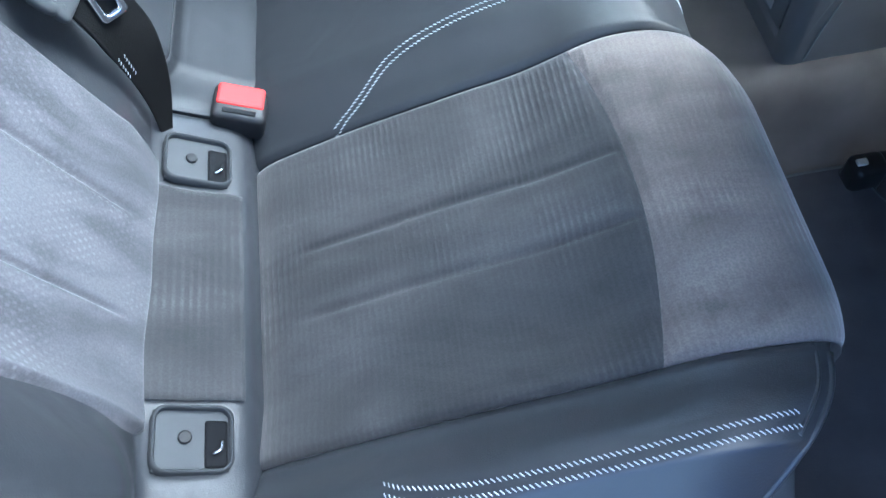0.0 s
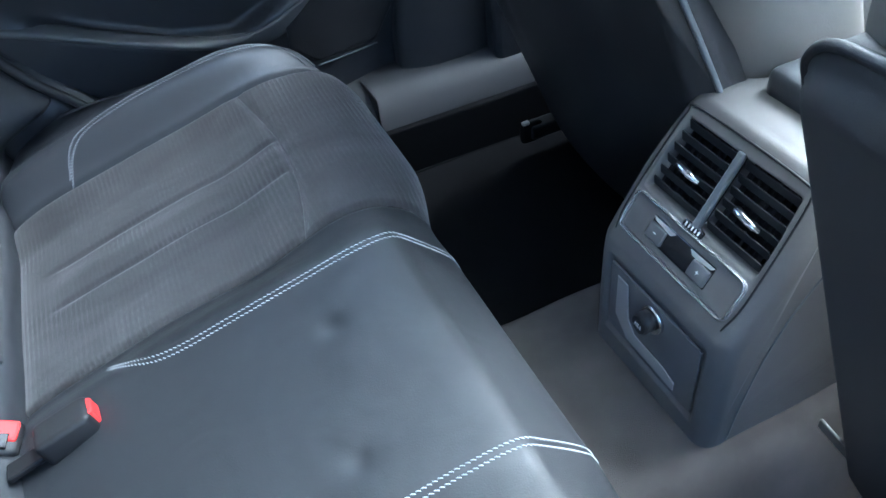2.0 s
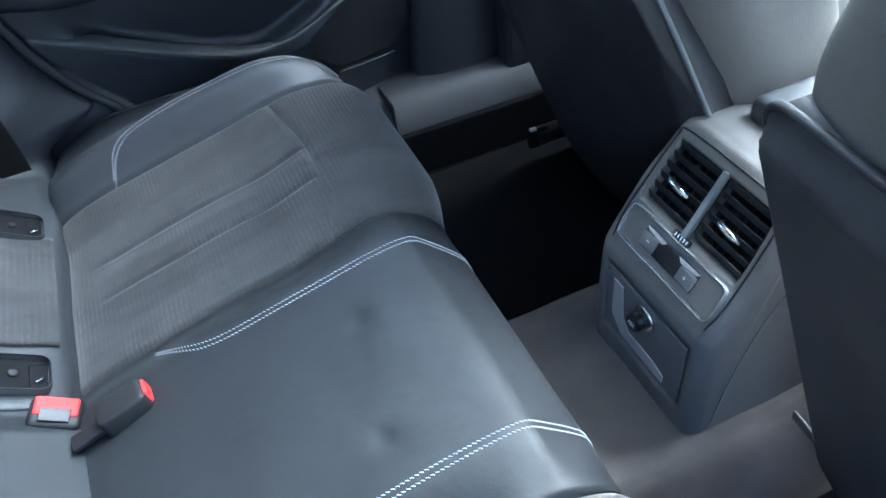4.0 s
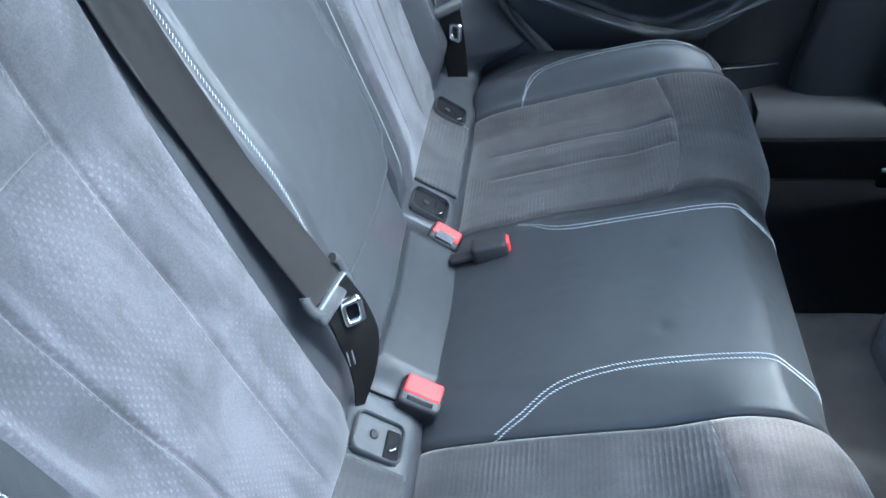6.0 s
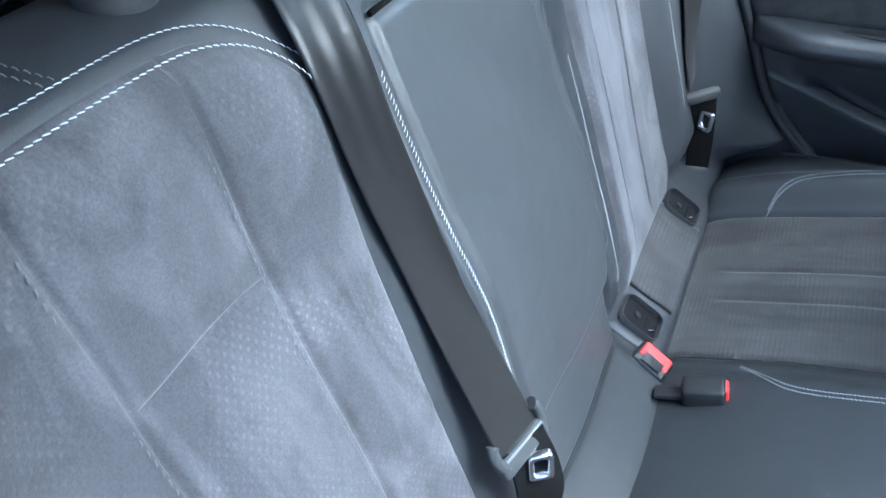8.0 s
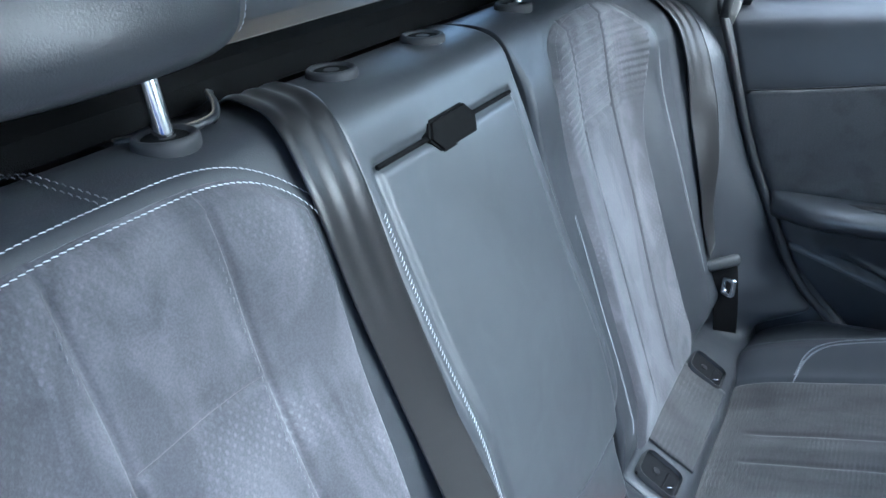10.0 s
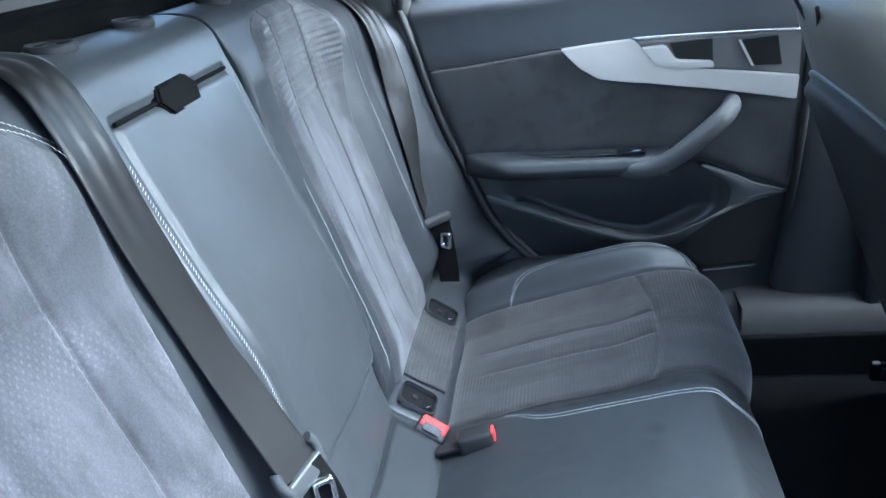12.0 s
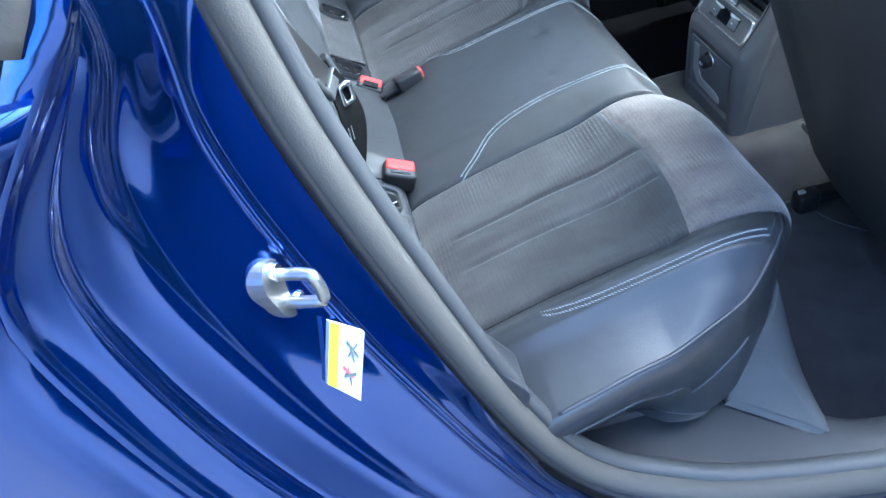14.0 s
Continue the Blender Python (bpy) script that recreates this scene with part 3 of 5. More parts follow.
quick("shell", rows, LEATHER_GLOSS, mid)
# Same leather as the shell, with a darker colour to dim its lit slope.
quick("lower_strip", strip, LEATHER_SEAT, mid)
thread("stitching", [on_back([(-0.146, z) for z in np.linspace(0.60, 1.00, 12)], 80, 0.001, MIDDLE)], mid, gap=0.0046, size=0.0056, r=0.00042, slant=1.3)
tube("armrest_gap", [(-0.1410, y, 1.038) for y in (-0.13, -0.05, 0.05, 0.132)], 0.0026, VELOUR, mid, n=6)
bm = bmesh.new()
tab = [(-0.040, 0.0), (-0.030, 0.022), (0.028, 0.024), (0.040, 0.004), (0.030, -0.022), (-0.028, -0.022)]
top = [bm.verts.new((-0.1335 - q * 0.30, -0.004 + p * 1.15, 1.038 + q * 0.72)) for p, q in tab]
low = [bm.verts.new((-0.150 - q * 0.28, -0.004 + p * 1.15, 1.036 + q * 0.72)) for p, q in tab]
bm.faces.new(top)
bm.faces.new(low[::-1])
for i in range(6):
    bm.faces.new((top[i], low[i], low[(i + 1) % 6], top[(i + 1) % 6]))
bmesh.ops.recalc_face_normals(bm, faces=bm.faces)
bmesh.ops.bevel(bm, geom=bm.edges[:], offset=0.003, segments=2, affect="EDGES")
me = bpy.data.meshes.new("pull_tab")
bm.to_mesh(me)
bm.free()
link("pull_tab", me, VELOUR, mid, "black fabric armrest pull tab")

# ---- anchor pockets in the backrest's lower strip ----
SLOPE = math.degrees(math.atan2(0.048, 0.068))


def ring_plate(name, w, h, r, hole, height, material, parent, m):
    """A rounded frame w by h with an opening, height high."""
    def loop(ww, hh, rr, z):
        out = []
        for cx, cy, a0 in ((ww / 2 - rr, hh / 2 - rr, 0), (-ww / 2 + rr, hh / 2 - rr, 90), (-ww / 2 + rr, -hh / 2 + rr, 180), (ww / 2 - rr, -hh / 2 + rr, 270)):
            for q in range(5):
                t = radians(a0 + q * 22.5)
                out.append(m @ Vector((cx + rr * math.cos(t), cy + rr * math.sin(t), z)))
        return [tuple(v) for v in out]
    k = hole
    rows = [loop(w, h, r, -0.006), loop(w, h, r, height * 0.6), loop(w - 0.004, h - 0.004, r, height), loop(w - 2 * k + 0.003, h - 2 * k + 0.003, r, height),
            loop(w - 2 * k, h - 2 * k, r * 0.7, height * 0.5), loop(w - 2 * k, h - 2 * k, r * 0.7, -0.010)]
    return grid(name, rows, material, parent, closed=True)


def disc(name, r, h, material, parent, m, n=20, bevel=0.0008):
    bm = bmesh.new()
    bmesh.ops.create_cone(bm, cap_ends=True, segments=n, radius1=r, radius2=r, depth=h)
    bmesh.ops.bevel(bm, geom=[e for e in bm.edges if abs(e.verts[0].co.z - e.verts[1].co.z) < 1e-6], offset=bevel, segments=2, affect="EDGES")
    bmesh.ops.transform(bm, matrix=m, verts=bm.verts)
    me = bpy.data.meshes.new(name)
    bm.to_mesh(me)
    bm.free()
    for p in me.polygons:
        p.use_smooth = len(p.vertices) == 4
    return link(name, me, material, parent)


def anchor_pocket(plate_material, label):
    pocket = thing("anchor_pocket", label, "anchor point", group="child seat anchor pockets")
    ring_plate("rim", 0.066, 0.056, 0.012, 0.0035 if plate_material is POCKET else 0.0022, 0.005, POCKET if plate_material is POCKET else PLASTIC_DARK, pocket, Matrix())
    box("back_plate", (-0.031, -0.026, -0.006), (0.030, 0.026, -0.002), plate_material, pocket, bevel=0.001)
    disc("bolt", 0.0055, 0.003, BLACK, pocket, Matrix.Translation((-0.006, 0.002, -0.001)))
    box("slot", (0.010, -0.023, -0.003), (0.0285, 0.016, -0.0005), POCKET_SHADE, pocket, bevel=0.002)
    tube("hook", [(0.016, -0.012, 0.000), (0.022, -0.009, 0.003), (0.024, -0.001, 0.000)], 0.0016, CHROME, pocket, n=8, samples=10)
    return pocket


for y, mat, label in ((-0.227, POCKET, "grey plastic child seat anchor pocket set in the backrest strip"), (0.212, POCKET_SHADE, "dark open child seat anchor pocket beside the middle seat")):
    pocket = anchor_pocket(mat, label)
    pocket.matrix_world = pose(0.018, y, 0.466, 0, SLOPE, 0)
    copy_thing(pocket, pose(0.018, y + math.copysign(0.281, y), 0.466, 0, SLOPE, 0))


# ---- buckles ----
def buckle(label, m, length, tip=False, k=1.0, notch=-0.010):
    b = thing("belt_buckle", label, "seat belt", group="rear belt buckles")
    h = length / 2
    box("body", (-h, -0.021, -0.022), (h, 0.023, 0.014), BUCKLE_BLACK, b, bevel=0.007, segments=3)
    if tip:
        box("release_button", (h - 0.010, -0.013, -0.010), (h + 0.003, 0.016, 0.0105), RED, b, bevel=0.003)
        box("strap", (-h - 0.035, -0.012, -0.014), (-h + 0.006, 0.014, -0.006), BLACK, b, bevel=0.002)
        disc("rivet", 0.004, 0.004, CHROME, b, Matrix.Translation((-h + 0.004, -0.012, 0.006)))
    else:
        box("release_button", (-h + 0.004, -0.006, 0.006), (h - 0.004, 0.021, 0.0165), RED, b, bevel=0.003)
        box("slot", (-h + 0.011, -0.016, 0.011), (h - 0.011, notch, 0.0148 if notch < -0.005 else 0.0172), GLOSS, b, bevel=0.0008)
    b.matrix_world = m @ Matrix.Diagonal((1, k, k, 1))
    return b


buckle("black belt buckle with a red button standing in the seat gap", pose(0.055, -0.157, 0.449, 0, 22, -8), 0.056)
buckle("black belt buckle with a red button and an open slot", pose(0.048, 0.143, 0.452, 2, 26, -14), 0.052, k=0.85, notch=0.003)
buckle("black belt buckle with a red end lying on the seat", pose(0.124, 0.103, 0.474, -8, -10, 8), 0.054, tip=True, k=0.82)


# ---- seat belts ----
def ribbon(name, points, widths, thick, material, parent, samples=60, fold=0.0):
    """A flat band; widths are the half-width vectors at the points."""
    p, w = smooth(points, samples), smooth(widths, samples)
    rows = []
    for i in range(samples):
        d = p[min(i + 1, samples - 1)] - p[max(i - 1, 0)]
        n = np.cross(d, w[i])
        n *= thick / 2 / np.linalg.norm(n)
        ripple = fold * max(0.0, 1 - i / (0.55 * samples)) * 2 / thick
        across = [p[i] + w[i] * q + n * ripple * math.cos(2.6 * math.pi * q) for q in np.linspace(-1, 1, 25)]
        rows.append(np.vstack([[c + n for c in across], [c - n for c in across[::-1]]]))
    return quick(name, np.array(rows), material, parent)


belt = thing("seat_belt", "dark grey webbing seat belt with grey guide and steel tongue", "seat belt", group="rear seat belts")
ribbon("webbing", [(-0.262, -0.160, 1.098), (-0.236, -0.172, 1.1125), (-0.205, -0.182, 1.1165), (-0.161, -0.192, 1.104), (-0.130, -0.198, 1.050), (-0.108, -0.191, 0.945), (-0.074, -0.182, 0.815), (-0.012, -0.188, 0.667)],
       [(0.003, 0.026, 0), (0.003, 0.027, 0), (0.003, 0.028, 0), (0.003, 0.029, -0.002), (0.002, 0.0295, 0), (0.003, 0.028, 0), (0.005, 0.0275, 0), (0.007, 0.027, 0.001)], 0.0016, WEB, belt, 90, fold=0.0017)
ribbon("lower_strap", [(-0.008, -0.189, 0.672), (0.004, -0.187, 0.630), (0.008, -0.186, 0.580), (0.002, -0.187, 0.525), (-0.012, -0.191, 0.470)],
       [(0.010, 0.024, 0), (0.016, 0.019, 0), (0.018, 0.015, 0), (0.013, 0.010, 0), (0.004, 0.004, 0)], 0.0022, VELOUR, belt, 40)
gm = Matrix.Translation((-0.010, -0.188, 0.666)) @ Matrix(((0.250, -0.387, 0.891, 0), (0.967, 0.039, -0.245, 0), (0.036, 0.923, 0.384, 0), (0, 0, 0, 1)))
bar = box("guide", (-0.0355, -0.0150, -0.0056), (0.0355, 0.0065, 0.0064), POCKET, belt, bevel=0.0048, segments=4, m=gm)
for sd in (-1, 1):
    tube("guide_arm", [tuple(gm @ Vector((sd * u, w, 0.0008))) for u, w in ((0.0260, -0.005), (0.0318, 0.002), (0.0338, 0.012), (0.0322, 0.021), (0.0298, 0.0245))], 0.0060, POCKET, bar, n=12, samples=24)
box("slot_edge", (-0.0275, 0.0020, 0.0046), (0.0275, 0.0048, 0.0066), TRIM_GREY, bar, bevel=0.0009, m=gm)
m = Matrix.Translation((0.009, -0.188, 0.639)) @ Matrix(((0.82, -0.05, 0.57, 0), (0.57, 0.07, -0.82, 0), (0.0, 0.996, 0.08, 0), (0, 0, 0, 1)))
ring_plate("tongue", 0.025, 0.034, 0.005, 0.0058, 0.0024, CHROME, belt, m)
for d in (0.0, 0.006):
    pts = [(-0.004 + 0.8 * d, -0.203 + 0.57 * d, 0.592 - k) for k in np.linspace(0, 0.026, 8)]
    thread("stitching", [(pts, [(0.57, -0.82, 0)] * 8)], belt, gap=0.0042, size=0.0036, r=0.0004, lift=0.0016, slant=0.6)
far = thing("seat_belt", "dark grey webbing seat belt beside the closed door", "seat belt", group="rear seat belts")
lay, lay_n = on_back([(0.664, 1.085), (0.664, 1.03), (0.662, 0.96), (0.657, 0.88), (0.647, 0.80), (0.631, 0.72), (0.608, 0.636)], 9, 0.006)
side_way = [np.cross(n, (0.0, 0.12, -1.0)) for n in lay_n]
ribbon("webbing", [(-0.250, 0.668, 1.122), (-0.205, 0.663, 1.124)] + [tuple(p) for p in lay], [(0.004, 0.026, 0), (0.004, 0.026, 0)] + [tuple(0.0265 * w / np.linalg.norm(w) * (1 if w[1] > 0 else -1)) for w in side_way], 0.0016, WEB, far, 90, fold=0.0016)
ribbon("lower_strap", [(0.012, 0.606, 0.622), (0.016, 0.610, 0.570), (0.018, 0.620, 0.510), (0.017, 0.632, 0.452)],
       [(0.020, 0.015, 0), (0.020, 0.014, 0), (0.019, 0.013, 0), (0.018, 0.012, 0)], 0.002, VELOUR, far, 30)
box("guide", (-0.031, -0.007, -0.010), (0.031, 0.009, 0.010), POCKET, far, bevel=0.006, segments=3, m=pose(0.012, 0.602, 0.618, 0, -8, 34))
m = Matrix.Translation((0.022, 0.6020, 0.572)) @ Matrix(((0.91, 0.1, -0.40, 0), (-0.41, 0, -0.91, 0), (-0.09, 0.995, 0.04, 0), (0, 0, 0, 1)))
ring_plate("tongue", 0.026, 0.036, 0.005, 0.006, 0.002, CHROME, far, m)

# ---- headrest sleeves and headrests ----
sleeve = thing("headrest_sleeve", "round black plastic headrest sleeve on the backrest top", "headrest sleeve", group="headrest sleeves")
rows = []
for r, h in ((0.0240, -0.014), (0.0250, 0.001), (0.0248, 0.0055), (0.0230, 0.0082), (0.0205, 0.0085), (0.0185, 0.0066), (0.0178, 0.0030), (0.0080, 0.0026), (0.0078, -0.008)):
    rows.append([(r * math.cos(q), r * math.sin(q), h) for q in np.linspace(0, 2 * math.pi, 32, endpoint=False)])
quick("collar", np.array(rows), PLASTIC_DARK, sleeve)
disc("insert", 0.0176, 0.004, VELOUR, sleeve, Matrix.Translation((0, 0, 0.0040)), n=28)
disc("hole", 0.0082, 0.003, RUBBER_BLACK, sleeve, Matrix.Translation((0, 0, 0.0052)))
spots = [pose(-0.205 - 0.010 * (abs(y) < 0.2), y, 1.1055, 0, 4, 0) @ Matrix.Scale(1.0, 4) for y in (-0.287, -0.447, -0.082, 0.078, 0.284, 0.444)]
sleeve.matrix_world = spots[0]
for m in spots[1:]:
    copy_thing(sleeve, m)


def headrest(y, lift, wide, label):
    h = thing("headrest", label, "headrest", group="rear headrests")
    rows = []
    for w in np.linspace(-1, 1, 60):
        u = math.sin(w * math.pi / 2)
        k = (1 - abs(u) ** 4) ** (1 / 3.2) if abs(u) < 1 else 0
        ring = []
        for q in np.linspace(0, 2 * math.pi, 64, endpoint=False):
            c, d = math.cos(q), math.sin(q)
            e = 2 / 3.2
            px = math.copysign(abs(c) ** e, c) * 0.047 * (0.35 + 0.65 * k)
            pz = math.copysign(abs(d) ** e, d) * 0.088 * (0.55 + 0.45 * k)
            ring.append((-0.168 + px - 0.22 * pz - 0.02 * u * u, y + u * wide, 1.248 + lift + pz))
        rows.append(ring)
    quick("cushion", np.array(rows), LEATHER, h)
    for d in (-0.080, 0.080):
        tube("post", [(-0.205, y + d, 1.098), (-0.208, y + d, 1.150), (-0.211, y + d, 1.205 + lift)], 0.0078, CHROME, h, n=14, samples=12)
    for sd in (-1, 1):
        line = []
        for q in np.linspace(-1.25, 1.25, 40):
            line.append((-0.168 + 0.047 * math.cos(q) * 0.95 - 0.22 * 0.088 * math.sin(q) - 0.013, y + sd * (wide - 0.0145), 1.248 + lift + 0.080 * math.sin(q)))
        thread("stitching", [(line, [(0.7, sd * 0.7, 0)] * 40)], h, lift=0.003)
    return h


headrest(-0.367, 0.006, 0.128, "raised grey leather headrest on two chrome posts")
headrest(0.378, -0.032, 0.118, "lowered grey leather headrest on chrome posts")

# ---- luggage cover and boot behind the seats ----
cas = thing("luggage_cover", "black luggage cover cassette lying behind the rear backrests", "luggage cover")
prof = [(-0.268, 1.105), (-0.268, 1.126), (-0.276, 1.137), (-0.300, 1.143), (-0.345, 1.150), (-0.360, 1.145), (-0.360, 1.105)]
grid("front_edge", [[(x, y, z) for x, z in prof[:4] + [(-0.298, 1.105)]] for y in (-0.66, 0.66)], VELOUR, cas, closed=True, caps=True, shade=False)
# Beige top: light reflected off the cassette is put into its colour.
grid("top", [[(x, y, z) for x, z in [(-0.302, 1.105), (-0.302, 1.1435), (-0.345, 1.152), (-0.362, 1.146), (-0.362, 1.105)]] for y in (-0.66, 0.66)], SHELF, cas, closed=True, caps=True, shade=False)
box("cover_sheet", (-1.15, -0.62, 1.112), (-0.363, 0.62, 1.122), SHELF_CLOTH, cas, bevel=0.002)
flap = thing("belt_flap", "loose grey leather lip of the belt slot with a beige edge", "seat trim")
lip_line = smooth([(-0.246, -0.300, 1.1075), (-0.222, -0.278, 1.1085), (-0.206, -0.252, 1.110), (-0.210, -0.232, 1.112), (-0.228, -0.216, 1.118), (-0.248, -0.202, 1.1195), (-0.262, -0.185, 1.114)], 40)
back_line = smooth([(-0.266, -0.300, 1.104), (-0.268, -0.250, 1.105), (-0.268, -0.185, 1.104)], 40)
skin("slot", [[p, q] for p, q in zip(lip_line - np.array((0, 0, 0.0045)), back_line)], (0, 0, -0.004), BLACK, flap)
tube("lip", lip_line[::4], 0.0030, LEATHER, flap, n=8, samples=40)
tube("edge", (lip_line + np.array((-0.0025, 0, 0.0022)))[::4], 0.0014, SHELF, flap, n=8, samples=40)

side = thing("boot_side_panel", "grey plastic boot side trim with a small lid", "trim panel")
box("panel", (-1.20, 0.585, 0.60), (-0.30, 0.640, 1.19), SHELF_CLOTH, side, bevel=0.01)
box("lid", (-0.80, 0.578, 1.08), (-0.58, 0.586, 1.15), TRIM_GREY, side, bevel=0.003)
box("lid_catch", (-0.61, 0.572, 1.143), (-0.57, 0.584, 1.152), BLACK, side, bevel=0.002)

# ---- rear console ----
def plate(name, points, thick, material, parent, to_world, bevel=0.0015):
    """A flat plate with the given outline; to_world places (u, v, depth)."""
    bm = bmesh.new()
    a = [bm.verts.new(to_world(u, v, 0)) for u, v in points]
    b = [bm.verts.new(to_world(u, v, -thick)) for u, v in points]
    bm.faces.new(a)
    bm.faces.new(b[::-1])
    for i in range(len(a)):
        j = (i + 1) % len(a)
        bm.faces.new((a[i], b[i], b[j], a[j]))
    bmesh.ops.recalc_face_normals(bm, faces=bm.faces)
    if bevel:
        bmesh.ops.bevel(bm, geom=bm.edges[:], offset=bevel, segments=2, affect="EDGES")
    me = bpy.data.meshes.new(name)
    bm.to_mesh(me)
    bm.free()
    return link(name, me, material, parent)


con = thing("centre_console", "dark grey plastic rear centre console with two air vents", "console")
SIDE = smooth([(0.694, 0.275), (0.694, 0.36), (0.697, 0.435), (0.706, 0.462), (0.745, 0.526), (0.785, 0.591), (0.801, 0.602), (0.825, 0.605), (0.88, 0.603), (0.95, 0.596), (0.99, 0.575), (1.005, 0.52), (1.03, 0.475), (1.25, 0.46)], 300)
UP = np.array((0.519, 0.855))
OUT = np.array((-0.855, 0.519))


def panel_m(y, v, out=0.0):
    """Pose on the sloping vent panel: local x to the far side, local y up the slope, local z out."""
    x, z = np.array((0.706, 0.462)) + UP * v + OUT * out
    return Matrix(((0, UP[0], OUT[0], x), (1, 0, 0, y), (0, UP[1], OUT[1], z), (0, 0, 0, 1)))


rows = []
nrm = np.gradient(SIDE, axis=0)
nrm = np.column_stack([nrm[:, 1], -nrm[:, 0]]) / np.linalg.norm(nrm, axis=1)[:, None]
v = (SIDE[:, 0] - 0.706) * UP[0] + (SIDE[:, 1] - 0.462) * UP[1]
for t in np.linspace(-1, 1, 121):
    q = abs(t)
    turn = 0.020 * (1 - math.sqrt(max(0, 1 - max(0, (q - 0.82) / 0.18) ** 2)))
    half = 0.1135 - 0.012 * step(SIDE[:, 1], 0.52, 0.61) - 0.010 * step(SIDE[:, 0], 0.85, 1.0)
    hollow = 0.020 * step(v, 0.058, 0.0605) * (1 - step(v, 0.1375, 0.140)) * (1 - float(step(q, 0.755, 0.775)))
    tray = 0.005 * step(SIDE[:, 1], 0.312, 0.320) * (1 - step(SIDE[:, 1], 0.425, 0.432)) * (1 - float(step(q, 0.74, 0.78)))
    p = SIDE + nrm * (turn + hollow + tray)[:, None]
    rows.append(np.vstack([np.column_stack([p[:, 0], half * t, p[:, 1]]), [(1.25, half[-1] * t, 0.275)]]))
quick("body", rows, CONSOLE, con)
box("vent_divider", (-0.0045, 0.056, -0.004), (0.0045, 0.142, 0.0035), TRIM_GREY, con, bevel=0.002, m=panel_m(0, 0))
for sd in (-1, 1):
    lo, hi = (0.006, 0.085) if sd > 0 else (-0.085, -0.006)
    box("vent_back", (lo, 0.060, -0.019), (hi, 0.138, -0.017), BLACK, con, bevel=0, m=panel_m(0, 0))
    for i in range(6):
        vv = 0.066 + i * 0.0135
        box("vent_slat", (lo, -0.0055, -0.0008), (hi, 0.0055, 0.0008), BUCKLE_BLACK, con, bevel=0.0005, m=panel_m(0, vv, -0.006) @ pose(0, 0, 0, 38, 0, 0))
    for i in range(7):
        box("vent_vane", (lo + 0.008 + i * 0.0105, 0.061, -0.017), (lo + 0.0093 + i * 0.0105, 0.137, -0.012), BLACK, con, bevel=0, m=panel_m(0, 0))
    c = (lo + hi) / 2
    tube("vent_tab", [tuple(panel_m(0, 0) @ Vector((c + dx, 0.094 + dv, dz))) for dx, dv, dz in ((0.017, 0.003, -0.004), (0.010, 0.003, 0.004), (-0.008, 0.001, 0.004), (-0.016, -0.001, -0.004))], 0.0050, CHROME, con, n=10, samples=20, flat=0.7)
loop = [(0.098, 0.150), (0.098, 0.056), (0.098, -0.002)]
tube("panel_gap", [tuple(panel_m(0, 0, 0.0004) @ Vector((x, w, 0))) for x, w in ((0.092, -0.002), (0.0965, 0.03), (0.093, 0.10), (0.088, 0.143), (0.080, 0.151), (0.0, 0.153), (-0.080, 0.151), (-0.088, 0.143), (-0.093, 0.10), (-0.0965, 0.03), (-0.092, -0.002))], 0.0013, BLACK, con, n=6, samples=80)
ring_plate("chrome_surround", 0.182, 0.048, 0.010, 0.0026, 0.0045, SILVER_BRIGHT, con, panel_m(0, 0.0275))
box("control_panel", (-0.087, -0.0205, -0.001), (0.087, 0.0205, 0.0012), CONSOLE, con, bevel=0.002, m=panel_m(0, 0.0275))
box("display", (-0.050, -0.0125, 0.0), (0.050, 0.0135, 0.0024), GLOSS, con, bevel=0.0012, m=panel_m(0, 0.0275))
for sd in (1, -1):
    b = box("button", (sd * 0.036 - 0.0135, -0.0105, 0.001), (sd * 0.036 + 0.0135, 0.0080, 0.0056), PLASTIC, con, bevel=0.0022, segments=3, m=panel_m(0, 0.027))
    plate("button_glint", [(sd * 0.050, 0.0125), (sd * 0.012, 0.0118), (sd * 0.018, 0.0070), (sd * 0.046, 0.0090)], 0.0012, SILVER, b, lambda u, v, d: panel_m(0, 0.0275) @ Vector((u, v, 0.0034 + d)), bevel=0.0003)
    box("mark", (sd * 0.036 - 0.0022, -0.0014, 0.0054), (sd * 0.036 + 0.0022, -0.0006, 0.0060), PRINT_WHITE, b, bevel=0, m=panel_m(0, 0.027))
    if sd < 0:
        box("mark", (sd * 0.036 - 0.0004, -0.0032, 0.0054), (sd * 0.036 + 0.0004, 0.0012, 0.0061), PRINT_WHITE, b, bevel=0, m=panel_m(0, 0.027))
box("thumbwheel", (-0.015, -0.0105, -0.001), (0.015, -0.0035, 0.0030), GLOSS, con, bevel=0.001, m=panel_m(0, 0.0625))
for i in range(5):
    box("thumbwheel_mark", (-0.0110 + i * 0.005, -0.0092, 0.0028), (-0.0092 + i * 0.005, -0.0050, 0.0034), PRINT_WHITE, con, bevel=0, m=panel_m(0, 0.0625))
face = Matrix(((0, 0, -1, 0.697), (1, 0, 0, 0), (0, 1, 0, 0.372), (0, 0, 0, 1)))
box("lower_panel", (-0.082, -0.050, -0.002), (0.082, 0.050, 0.0008), PLASTIC, con, bevel=0.0006, m=face)
trough = [(-0.052, -0.043), (0.040, -0.043), (0.066, -0.020), (0.066, 0.040), (0.046, 0.040), (0.040, -0.010), (0.026, -0.024), (-0.030, -0.024), (-0.052, -0.030)]
TRAY = (trough, face)
disc("socket_ring", 0.0175, 0.006, CHROME, con, face @ Matrix.Translation((-0.004, 0.030, 0.003)), n=28)
